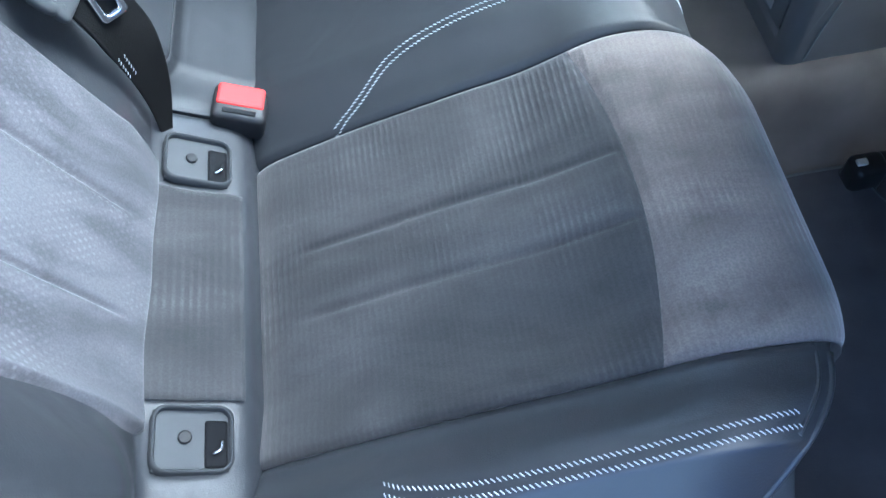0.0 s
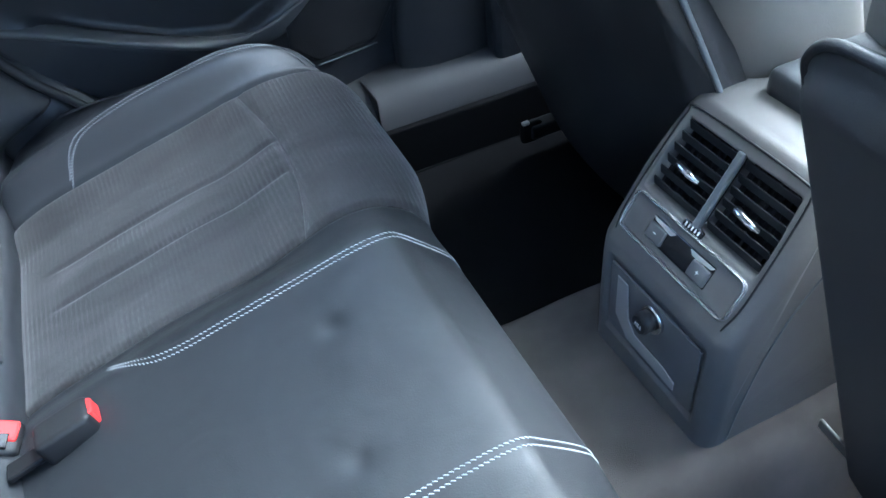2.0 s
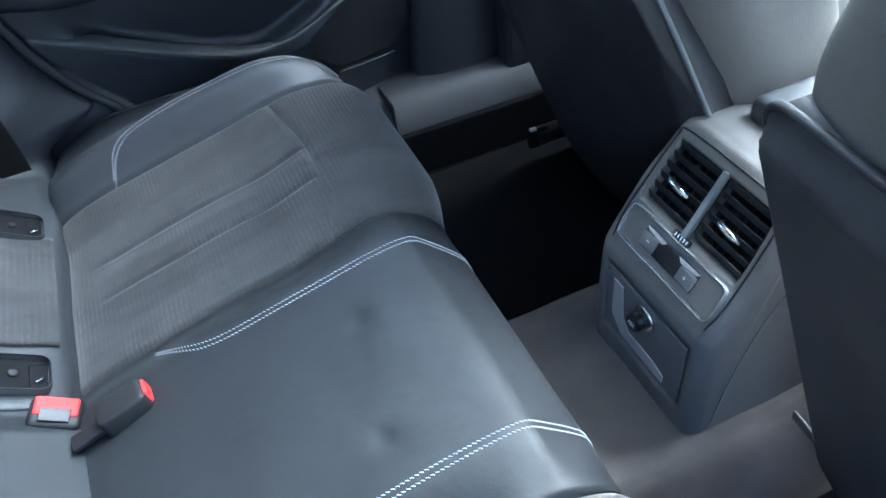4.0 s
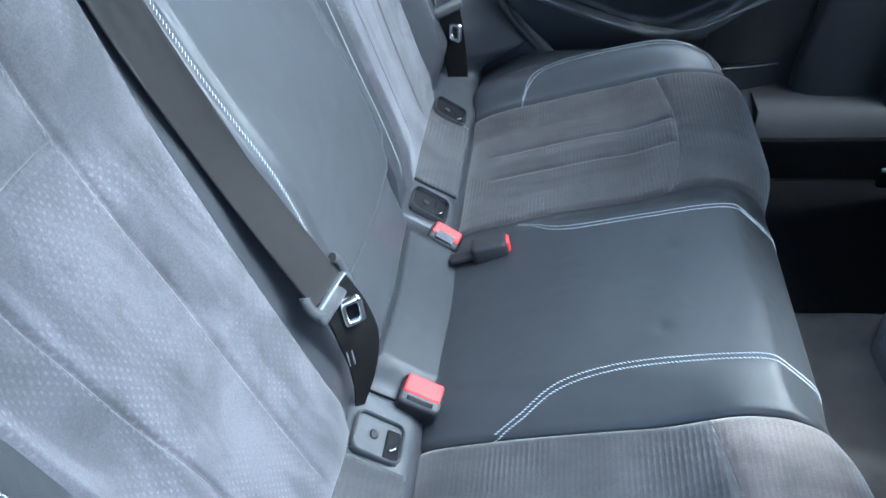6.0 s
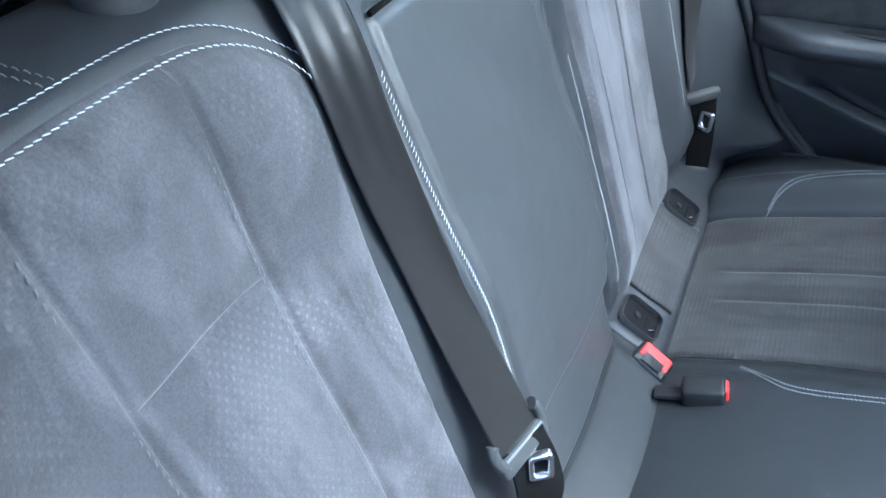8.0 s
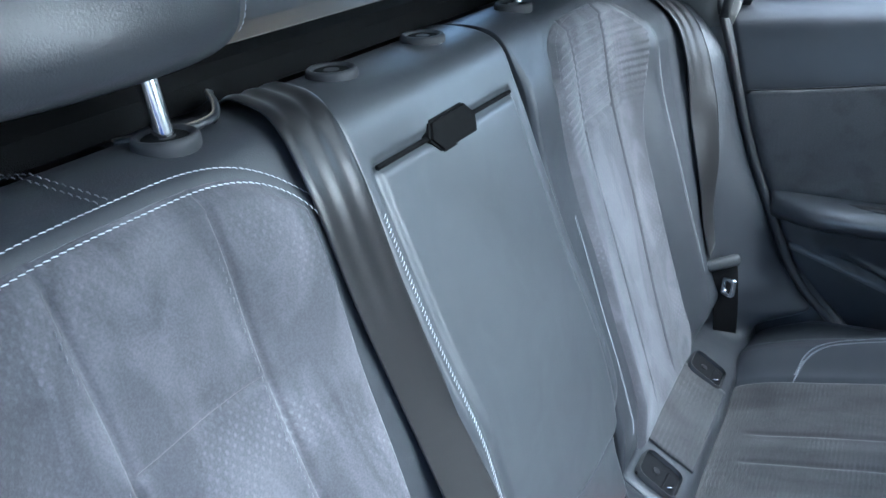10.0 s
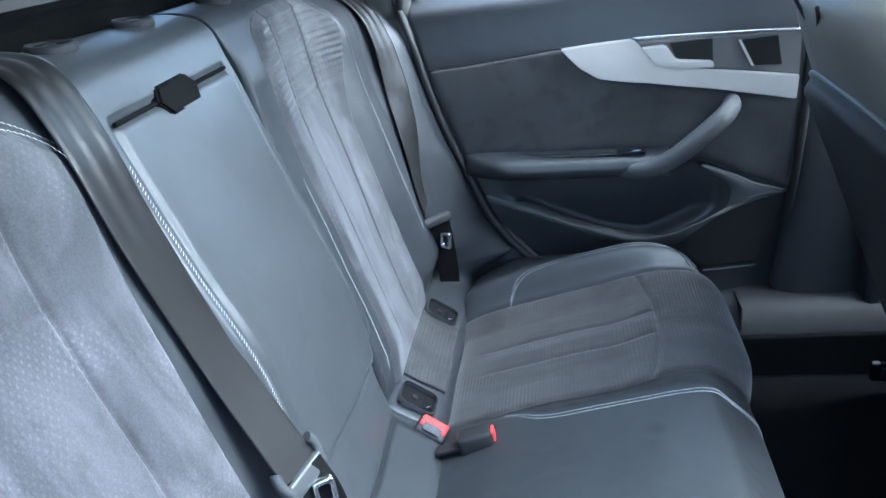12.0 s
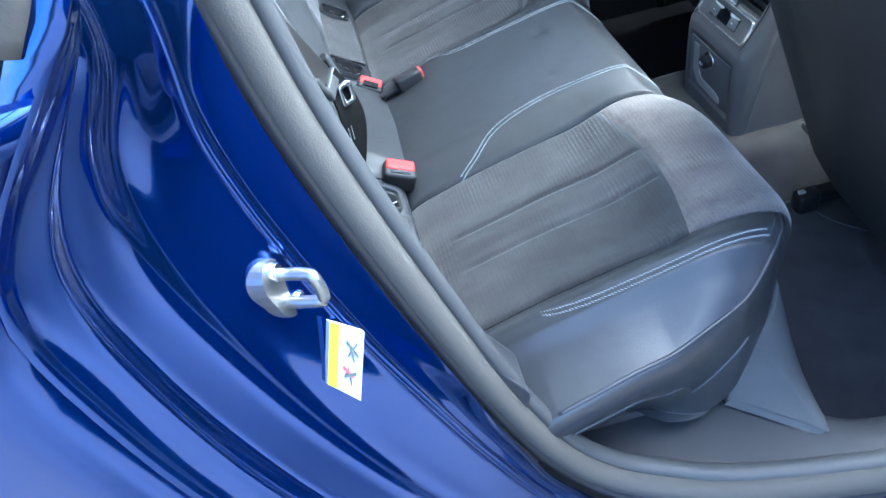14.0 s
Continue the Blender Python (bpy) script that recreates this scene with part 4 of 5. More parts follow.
disc("socket_cap", 0.0130, 0.020, BLACK, con, face @ Matrix.Translation((-0.002, 0.029, 0.010)), n=24, bevel=0.002)
curve = bpy.data.curves.new("marking", "FONT")
curve.body, curve.size, curve.extrude, curve.align_x, curve.align_y = "12V", 0.0085, 0.0003, "CENTER", "CENTER"
text = new("marking", curve)
bpy.context.view_layer.update()
me = bpy.data.meshes.new_from_object(text.evaluated_get(bpy.context.evaluated_depsgraph_get()))
bpy.data.objects.remove(text)
me.transform(face @ pose(-0.002, 0.029, 0.0204, 0, 0, 180) @ Matrix.Diagonal((-1, 1, 1, 1)))
link("marking", me, PRINT_WHITE, con, "white 12V marking")
for sd in (-1, 1):
    tube("side_seam", [(0.830, sd * 0.1125, 0.545), (0.780, sd * 0.1133, 0.480), (0.752, sd * 0.1135, 0.420), (0.735, sd * 0.1135, 0.350), (0.726, sd * 0.1135, 0.290)], 0.0011, TRIM_GREY, con, n=6, samples=30)
con.matrix_world = Matrix.Translation((0, 0.006, 0)) @ Matrix.Diagonal((1, 0.93, 1, 1))
lid = thing("armrest_lid", "blue-grey leather centre armrest lid between the front seats", "armrest")
box("lid", (0.838, -0.092, 0.594), (1.26, 0.056, 0.632), LEATHER_GLOSS, lid, bevel=0.012, segments=4)
box("base", (0.850, -0.086, 0.465), (1.26, 0.050, 0.595), BLACK, lid, bevel=0.003)


# ---- front seats ----
def front_seat(s, x0, yc, half, top, droop, corner, label):
    """A front seat from behind: a black shell with a drooping, round-cornered top, and the leather round it."""
    seat = thing("front_seat", label, "car seat", group="front seats")

    def shell_top(u):
        return top - droop * abs(u) ** 2.2 - corner * max(0.0, (abs(u) - 0.66) / 0.34) ** (2.6 if corner > 0.1 else 5.0)

    def rear(u, z):
        return x0 + (top - z) * 0.40 + 0.034 * u * u - 0.010 * (1 - u * u)

    rows = []
    for w in np.linspace(0, 1, 80):
        z = 0.36 + w * (top + 0.155 - 0.36)
        end = max(0.0, (w - 0.86) / 0.14)
        k = (1 - end ** 2.5) ** 0.5 if end < 1 else 0.02
        taper = (1 - 0.34 * float(step(z, top - 0.06, top + 0.17))) * (0.55 + 0.45 * k)
        ring = []
        for q in np.linspace(0, 2 * math.pi, 720, endpoint=False):
            c, d = math.cos(q), math.sin(q)
            side = math.copysign(abs(d) ** 0.42, d)
            deep = math.copysign(abs(c) ** 0.55, c)
            bolster = 1.0 + 0.10 * abs(side) ** 6 * max(0, c) ** 0.5
            ring.append((rear(min(1, abs(side)), z) + 0.130 + 0.112 * deep * k * bolster, s * (yc + (half + 0.008) * side * taper), z))
        ring = np.array(ring + ring[:1])
        run = np.concatenate([[0], np.cumsum(np.linalg.norm(np.diff(ring, axis=0), axis=1))])
        rows.append(np.column_stack([np.interp(np.linspace(0, run[-1], 121)[:-1], run, ring[:, i]) for i in range(3)]))
    quick("backrest", np.array(rows), SEAT_GREY, seat)
    rows = []
    for u in np.sin(np.linspace(-1, 1, 90) * math.pi / 2):
        zt = shell_top(u)
        z = np.linspace(0.255, zt, 80)
        rim = np.minimum((1 - abs(u)) * 0.3, np.minimum(zt - z, z - 0.250))
        x = rear(u, z) - 0.004 + 0.020 * (1 - step(rim, 0, 0.030)) + 0.007 * dip(abs(u) - 0.50, 0.16) * step(z, 0.42, 0.60) * (1 - step(z, top - 0.20, top - 0.08))
        rows.append(np.column_stack([x, np.full(80, s * (yc + half * u)), z]))
    skin("back_shell", rows, (0.034, 0, 0), SHELL_BLACK, seat, "scuffed black plastic back shell")
    line = [(rear(1, z) + 0.016, s * (yc - half), z) for z in np.linspace(0.30, shell_top(1) - 0.02, 14)]
    line += [(rear(u, shell_top(u)) + 0.016, s * (yc + half * u), shell_top(u) + 0.001) for u in np.sin(np.linspace(-0.98, 0.98, 60) * math.pi / 2)]
    line += [(rear(1, z) + 0.016, s * (yc + half), z) for z in np.linspace(shell_top(1) - 0.02, 0.30, 14)]
    # The far shell edge's sheen is put in as a paler piping colour.
    tube("piping", line, 0.0034, TRIM_GREY if s > 0 else SHELL_BLACK, seat, n=8, samples=220, up=(1, 0.01, 0))
    for off in (0.075, 0.150):
        tube("side_seam", [(rear(1, z) + off + 0.02, s * (yc - half - 0.004 + 0.03 * float(step(z, top - 0.06, top + 0.17))), z) for z in np.linspace(0.42, top + 0.02, 10)], 0.0018, LEATHER, seat, n=6, samples=40, up=(1, 0.01, 0))
    crest = [(-0.052, 0.112), (-0.030, 0.088), (0.0, 0.074), (0.030, 0.088), (0.052, 0.112)]
    tube("crest_seam", [(rear(0.3, top + h) + 0.0195, s * (yc + d), top + h) for d, h in crest], 0.0030, BLACK, seat, n=6, samples=30, up=(1, 0.01, 0))
    box("seat_cushion", (x0 + 0.20, -0.238, 0.40), (x0 + 0.80, 0.238, 0.63), SEAT_GREY, seat, bevel=0.05, segments=4, m=Matrix.Translation((0, s * yc, 0)) @ pose(0, 0, 0, 0, -4, 0))
    box("headrest", (x0 + 0.00, -0.13, top + 0.19), (x0 + 0.10, 0.13, top + 0.37), LEATHER, seat, bevel=0.04, segments=4, m=Matrix.Translation((0, s * yc, 0)))
    for d in (-0.06, 0.06):
        tube("headrest_post", [(x0 + 0.055, s * yc + d, top + 0.12), (x0 + 0.05, s * yc + d, top + 0.25)], 0.006, CHROME, seat, n=10, samples=6)
    deck = 0.200 if s < 0 else 0.244
    for y in (s * (yc - 0.215), s * (yc + 0.262)):
        box("rail", (x0 + 0.24, y - 0.016, deck - 0.030), (x0 + 0.85, y + 0.016, deck - 0.004), BLACK, seat, bevel=0.004)
        box("leg", (x0 + 0.34, y - 0.012, deck - 0.006), (x0 + 0.72, y + 0.012, 0.42), BLACK, seat, bevel=0.006)
        wide = 0.018 if s < 0 else 0.009
        foot = box("rail_foot", (x0 + 0.222, y - wide, 0.146 if s < 0 else deck - 0.040), (x0 + 0.268, y + wide, deck), BLACK if s < 0 else VELOUR, seat, bevel=0.009, segments=3)
        box("screw_cap", (x0 + 0.226, y - 0.005, deck - 0.0005), (x0 + 0.240, y + 0.005, deck + 0.005), SILVER, foot, bevel=0.002)
    if s < 0:
        box("lever_blade", (-0.052, -0.0022, -0.007), (0.052, 0.0022, 0.007), CHROME_SATIN, seat, bevel=0.002, m=Matrix.Translation((0.815, -0.185, 0.300)) @ pose(0, 0, 0, 0, 0, 85))
    return seat


front_seat(-1, 0.556, 0.425, 0.262, 0.862, 0.035, 0.025, "front seat with a scuffed black back shell and grey leather")
front_seat(1, 0.639, 0.345, 0.272, 0.900, 0.085, 0.24, "front seat with black back shell, edge sheen put in as pale piping")

# ---- floor, mats and sills ----
rows = []
for y in np.linspace(-0.70, 0.70, 160):
    x = np.linspace(0.44, 2.1, 70)
    tunnel = 1 - step(np.full(70, y), 0.168, 0.205) if y > 0 else 1 - step(np.full(70, -y), 0.115, 0.185)
    z = 0.150 + 0.135 * tunnel + 0.0015 * np.sin(40 * x + 31 * y) + 0.0010 * np.sin(23 * x - 57 * y)
    rows.append(np.column_stack([x, np.full(70, y), z]))
tagged(skin("floor", rows, (0, 0, -0.03), CARPET), "grey carpeted car floor with a raised tunnel", "floor", kind="structure")
box("floor_under", (-0.30, -0.64, 0.12), (0.488, 0.64, 0.318), CARPET, bevel=0.012)
tagged(bpy.data.objects["floor_under"], "carpeted step under the rear bench", "floor", kind="structure")
for s in (-1, 1):
    ridge = smooth([(0.512, -0.520, 0.430), (0.500, -0.575, 0.410), (0.462, -0.612, 0.385), (0.415, -0.632, 0.360), (0.370, -0.640, 0.340)], 40)
    hem = smooth([(0.535, -0.540, 0.160), (0.522, -0.640, 0.235), (0.498, -0.735, 0.300), (0.460, -0.712, 0.313), (0.400, -0.660, 0.316)], 40)
    rows = [[h + (l - h) * w + np.array((0.012, 0.012, 0.0)) * math.sin(w * math.pi) for h, l in zip(ridge, hem)] for w in np.linspace(0, 1, 24)]
    rows = [[(p[0], p[1] * -s, p[2]) for p in r] for r in rows]
    o = skin("trim_1" if s < 0 else "trim_2", rows, (-0.012, 0, -0.006), FLAP)
    tagged(o, "grey felt side flap under the bench corner", "trim", kind="structure")


tagged(plate("tray_edge", TRAY[0], 0.0015, TRAY_GREY, con, lambda u, v, d: TRAY[1] @ Vector((u, v, 0.0028 + d)), bevel=0.0004), "pale grey curved tray edge")


def floor_mat(outline, label, pile):
    t = thing("floor_mat", label, "floor mat", group="rear floor mats")
    plate("carpet", outline, 0.008, pile, t, lambda u, v, d: (u, v, 0.1615 + d), bevel=0.002)
    tube("binding", [(u, v, 0.1605) for u, v in outline] + [(*outline[0], 0.1605)], 0.0026, RUBBER_DARK if pile is MAT else MAT_SHADED, t, n=6, samples=160)


floor_mat([(0.640, -0.190), (0.740, -0.187), (0.795, -0.188), (0.808, -0.200), (0.815, -0.240), (0.850, -0.295), (0.93, -0.345), (1.15, -0.36), (1.15, -0.655), (0.640, -0.668), (0.585, -0.655), (0.550, -0.60), (0.552, -0.45), (0.585, -0.25)], "worn dark grey rear floor mat with bound edge", MAT)
floor_mat([(0.600, 0.215), (0.565, 0.300), (0.560, 0.50), (0.59, 0.655), (0.640, 0.686), (0.80, 0.688), (0.90, 0.686), (1.15, 0.68), (1.15, 0.215), (0.70, 0.212)], "rear floor mat made near-black for the footwell's shade", MAT_SHADED)

rows = []
for x in np.linspace(0.12, 1.9, 90):
    inn = 0.095 * float(1 - step(x, 0.38, 0.52))
    prof = [(0.715, 0.235), (0.701, 0.256), (0.705, 0.270), (0.716, 0.290), (0.736, 0.311), (0.768, 0.325), (0.850, 0.330), (0.880, 0.326), (0.880, 0.230), (0.80, 0.225)]
    rows.append([(x, y - inn * (y < 0.75), z) for y, z in smooth(prof, 60)])
tagged(grid("sill_2", rows, PLASTIC_DARK, closed=True, caps=True), "moulded grey plastic door sill trim", "sill", kind="structure")
rows = []
for x in np.concatenate([np.linspace(0.125, 0.60, 60), np.linspace(0.62, 1.9, 30)]):
    inn = 0.684 - 0.095 * float(1 - step(x, 0.36, 0.54)) + 0.035 * float(step(x, 0.40, 0.60))
    zs = float(np.interp(x, (0.125, 0.136, 0.180, 0.245, 0.36, 0.60), (0.445, 0.415, 0.350, 0.308, 0.296, 0.296)))
    out = 0.708 + 0.100 * float(step(x, 0.12, 0.55))
    prof = [(inn, 0.130), (inn + 0.004, 0.255), (inn + 0.010, 0.288), (inn + 0.024, 0.302), (inn + 0.045, 0.306)]
    prof += [(inn + 0.045 + (out - inn - 0.045) * w, 0.306 + (zs - 0.304) * w ** 1.7) for w in (0.25, 0.5, 0.75, 0.92, 1.0)]
    prof += [(out + 0.004, zs - 0.03), (out - 0.03, 0.20), (out - 0.04, 0.130)]
    rows.append([(x, -y, z) for y, z in smooth(prof, 72)])
tagged(grid("sill_1", rows, PLASTIC_DARK, closed=True, caps=True), "moulded grey plastic door sill trim", "sill", kind="structure")
# Near-black side strip; the footwell's shade is in its colour.
box("kick_carpet", (0.30, 0.690, 0.140), (1.9, 0.712, 0.262), MAT_SHADED, bpy.data.objects["sill_2"], bevel=0.004)
o = box("sill_joint", (0.628, 0.700, 0.272), (0.6305, 0.78, 0.3312), BLACK, bpy.data.objects["sill_2"], bevel=0)

# ---- far rear door ----
door = thing("door_1", "closed rear door with suede insert and silver handle trim", "car door", kind="structure")


def wall_y(x, z):
    """Inner face of the far door."""
    y = 0.724 + 0.075 * step(-z, -0.62, -0.36) * 0.6 + 0.05 * step(x, 0.50, 0.74) * step(-z, -0.80, -0.50)
    y = y + 0.045 * step(z, 0.985, 1.040) ** 2 + 0.012 * step(z, 0.90, 1.0)
    return y


FRONT = 0.728
CORNER = -0.003
rows = []
for w in np.linspace(0, 1, 90):
    z = 0.29 + w * (1.046 - 0.29)
    line = []
    for q in np.linspace(0, 1, 70):
        zz = z - 0.075 * (cut_x(z) + q * (FRONT - cut_x(z))) * w
        x = cut_x(zz) + 0.006 + q * (FRONT - cut_x(zz) - 0.006)
        hole = 0.0
        low = np.interp(x, (0.10, 0.221, 0.346, 0.435, 0.509, 0.608, 0.70), (0.625, 0.556, 0.497, 0.478, 0.511, 0.566, 0.60))
        if 0.10 < x < 0.60:
            hole = 0.038 * float(step(zz, low, low + 0.02)) * float(1 - step(zz, 0.655, 0.672)) * float(step(x, 0.12, 0.22)) * float(1 - step(x, 0.52, 0.59))
        line.append((x, float(wall_y(x, zz)) + hole, zz))
    rows.append(line)
skin("door_panel", rows, (0, 0.055, 0), LEATHER, door)


def on_door(u, v, d, lift=0.003):
    return (u, float(wall_y(u, v)) - lift - d, v)


rows = []
for q in np.linspace(0, 1, 60):
    line = []
    for w in np.linspace(0, 1, 24):
        top_z = np.interp(q, (0, 0.4, 1), (0.892, 0.912, 0.912))
        low_z = np.interp(q, (0, 0.35, 0.6, 0.74, 0.87, 1), (0.708, 0.700, 0.690, 0.657, 0.612, 0.570))
        z = low_z + w * (top_z - low_z)
        x = cut_x(z) + 0.010 + q * (FRONT - 0.004 - cut_x(z) - 0.010)
        edge = min(q * 0.5, 1 - q, w * 0.2, (1 - w) * 0.2)
        line.append((x, float(wall_y(x, z)) - 0.0045 * float(step(edge, 0, 0.012)), z))
    rows.append(line)
skin("suede_insert", rows, (0, 0.006, 0), SUEDE_DARK, door, "dark grey suede door insert")
tube("insert_seam", [on_door(x, z, 0, 0.004) for x, z in ((0.012, 0.893), (0.133, 0.901), (0.276, 0.9135))], 0.0016, BLACK, door, n=6)
trim = [(0.274, 0.913), (0.290, 0.893), (0.310, 0.872), (0.345, 0.848), (0.40, 0.837), (0.444, 0.831), (0.58, 0.806), (0.712, 0.777), (0.714, 0.824), (0.60, 0.842), (0.50, 0.856), (0.455, 0.864), (0.440, 0.880), (0.424, 0.905), (0.410, 0.919), (0.34, 0.917)]
plate("silver_trim", trim, 0.008, SILVER, door, lambda u, v, d: on_door(u, v, d, 0.012), bevel=0.0025)
plate("handle_recess", [(0.424, 0.907), (0.442, 0.880), (0.458, 0.864), (0.60, 0.843), (0.714, 0.825), (0.714, 0.905)], 0.004, PLASTIC, door, lambda u, v, d: on_door(u, v, d, 0.007), bevel=0.001)
plate("pull_cup", [(0.478, 0.904), (0.492, 0.872), (0.558, 0.864), (0.556, 0.906)], 0.002, BLACK, door, lambda u, v, d: on_door(u, v, d, 0.0085), bevel=0.0005)
plate("door_handle", [(0.424, 0.902), (0.470, 0.904), (0.490, 0.874), (0.556, 0.866), (0.561, 0.852), (0.520, 0.854), (0.455, 0.863)], 0.008, SILVER, door, lambda u, v, d: on_door(u, v, d, 0.017), bevel=0.003)
plate("lock_switch", [(0.602, 0.898), (0.607, 0.898), (0.632, 0.848), (0.627, 0.848)], 0.003, SILVER, door, lambda u, v, d: on_door(u, v, d, 0.011), bevel=0.0008)
plate("lock_cup", [(0.608, 0.898), (0.672, 0.900), (0.682, 0.846), (0.633, 0.848)], 0.002, BLACK, door, lambda u, v, d: on_door(u, v, d, 0.0085), bevel=0.0005)
tube("chrome_strip", [on_door(x, z, 0, 0.012) for x, z in ((0.408, 0.9195), (0.50, 0.917), (0.60, 0.913), (0.715, 0.908))], 0.0032, CHROME, door, n=8)
rows = []
for q in np.linspace(0, 1, 50):
    x = 0.066 + q * 0.41
    bulge = 0.075 * float(step(q, -0.15, 0.25)) * (1 - 0.15 * q)
    zc = np.interp(x, (0.07, 0.236, 0.36, 0.476), (0.690, 0.680, 0.676, 0.672))
    ring = []
    for g in np.linspace(-0.5 * math.pi, 0.5 * math.pi, 16):
        ring.append((x, 0.735 - bulge * max(0, math.cos(g)) ** 0.7, zc + 0.028 * math.sin(g)))
    ring += [(x, 0.760, zc + 0.028), (x, 0.760, zc - 0.028)]
    rows.append(ring)
quick("armrest", np.array(rows), LEATHER, door)
tube("grab_handle", [(0.36, 0.692, 0.676), (0.43, 0.677, 0.669), (0.48, 0.668, 0.692), (0.53, 0.667, 0.731), (0.572, 0.676, 0.764), (0.592, 0.702, 0.777), (0.598, 0.738, 0.780)], 0.0190, DOOR_GREY, door, n=16, samples=50, flat=0.85, up=(0, 1, 0.01))
tube("armrest_recess", [(0.085, 0.722, 0.704), (0.15, 0.712, 0.7065), (0.25, 0.700, 0.7035), (0.35, 0.697, 0.7005), (0.43, 0.700, 0.697)], 0.011, BLACK, door, n=10, samples=30, flat=0.35)
box("window_switch", (0.375, 0.684, 0.700), (0.430, 0.704, 0.7060), GLOSS, door, bevel=0.002)
box("switch_key", (0.402, 0.688, 0.705), (0.422, 0.692, 0.7075), CHROME, bpy.data.objects["window_switch"], bevel=0.002)
upper = smooth([(0.101, 0.626), (0.184, 0.590), (0.266, 0.551), (0.349, 0.514), (0.42, 0.489), (0.456, 0.488), (0.502, 0.508), (0.545, 0.538), (0.575, 0.564), (0.588, 0.585), (0.584, 0.602), (0.574, 0.616), (0.560, 0.632), (0.538, 0.648)], 90)
lower = smooth([(0.101, 0.606), (0.184, 0.571), (0.266, 0.533), (0.349, 0.497), (0.42, 0.472), (0.452, 0.466), (0.505, 0.472), (0.552, 0.504), (0.606, 0.542), (0.690, 0.562), (0.724, 0.570), (0.660, 0.596), (0.606, 0.628), (0.546, 0.656)], 90)
rows = []
for (x0, z0), (x1, z1) in zip(upper, lower):
    line = []
    for w in np.linspace(0, 1, 16):
        x, z = x0 + (x1 - x0) * w, z0 + (z1 - z0) * w
        roll = 0.007 * math.sin(math.pi * min(1.0, 0.35 + 0.62 * w)) + 0.001 - 0.022 * (1 - w) ** 3
        line.append((x, float(wall_y(x, z)) - roll, z))
    rows.append(line)
skin("pocket_rim", rows, (0, 0.010, 0), DOOR_GREY, door, "smooth grey rim of the door pocket")
rows = []
for x in np.linspace(0.515, 0.716, 30):
    hi = np.interp(x, (0.515, 0.58, 0.64, 0.716), (0.488, 0.535, 0.563, 0.566))
    lo = np.interp(x, (0.515, 0.56, 0.68, 0.716), (0.440, 0.395, 0.385, 0.440))
    rows.append([(x, float(wall_y(x, z)) - 0.003 * float(step(min(z - lo, hi - z), 0, 0.006)), z) for z in np.linspace(lo, hi, 24)])
skin("speaker_grille", rows, (0, 0.006, 0), GRILLE, door, "ribbed black loudspeaker grille")
tube("speaker_edge", [on_door(x, z, 0, 0.003) for x, z in ((0.56, 0.390), (0.62, 0.384), (0.68, 0.381))], 0.0014, TRIM_GREY, door, n=6)
tube("speaker_edge", [on_door(x, z, 0, 0.004) for x, z in ((0.64, 0.566), (0.68, 0.569), (0.712, 0.568))], 0.0014, TRIM_GREY, door, n=6)
tube("front_seal", [(FRONT + 0.004, float(wall_y(FRONT, z)) - 0.001, z) for z in np.linspace(0.30, 0.985, 14)], 0.0085, RUBBER_BLACK, door, n=10, samples=40, up=(1, 0, 0))
tube("door_seal", [(float(cut_x(z)) - 0.001, 0.722, z) for z in (1.10, 1.03, 0.95, 0.84, 0.76, 0.668, 0.58, 0.52, 0.47, 0.42, 0.37)], 0.0075, RUBBER_BLACK, door, n=10, samples=60, up=(0, 1, 0))

# ---- far side: window, pillars ----
glass = bpy.data.materials.new("window_glass")
glass.use_nodes = True
gt = glass.node_tree
gp = gt.nodes["Principled BSDF"]
gp.inputs["Base Color"].default_value = (0.93, 0.96, 0.95, 1)
gp.inputs["Roughness"].default_value, gp.inputs["IOR"].default_value, gp.inputs["Transmission Weight"].default_value = 0.0, 1.45, 1.0


def pane(name, pts, label, parent=None):
    bm = bmesh.new()
    v = [bm.verts.new(p) for p in pts]
    bm.faces.new(v)
    bmesh.ops.solidify(bm, geom=bm.faces[:], thickness=0.004)
    bmesh.ops.recalc_face_normals(bm, faces=bm.faces)
    me = bpy.data.meshes.new(name)
    bm.to_mesh(me)
    bm.free()
    ob = link(name, me, glass, parent)
    ob.visible_shadow = False
    return tagged(ob, label, "window", kind="structure")


pane("window_1", [(0.00, 0.790, 1.030), (0.74, 0.790, 0.980), (0.70, 0.640, 1.39), (0.10, 0.640, 1.39)], "clear rear window of the closed door")
pane("window_2", [(0.86, 0.790, 0.980), (1.55, 0.790, 0.98), (1.10, 0.640, 1.39), (0.86, 0.640, 1.39)], "clear front door window glass")
pane("window_3", [(1.15, -0.60, 1.40), (1.15, 0.60, 1.40), (2.00, 0.70, 1.02), (2.00, -0.70, 1.02)], "windscreen glass")
pane("window_4", [(0.86, -0.790, 0.980), (1.55, -0.790, 0.98), (1.10, -0.640, 1.39), (0.86, -0.640, 1.39)], "clear front door window glass")

rows = []
for z in np.linspace(1.00, 1.44, 20):
    w = (z - 1.0) / 0.44
    y = 0.715 - 0.10 * w ** 1.4
    xs = np.interp(w, (0, 1), (-0.02, 0.085))
    rows.append([(x, y + 0.02 * float(step(x, xs - 0.045, xs)) - 0.02 * float(step(-x, 0.12, 0.25)), z) for x in np.linspace(-0.42, xs, 30)])
o = skin("pillar_1", rows, (0, 0.06, 0), PILLAR)
tagged(o, "dark grey plastic rear pillar trim", "pillar", kind="structure")
tube("pillar_seal", [(-0.028, 0.700, 1.02), (0.005, 0.690, 1.14), (0.05, 0.660, 1.28), (0.09, 0.625, 1.41)], 0.008, RUBBER_BLACK, o, n=10)
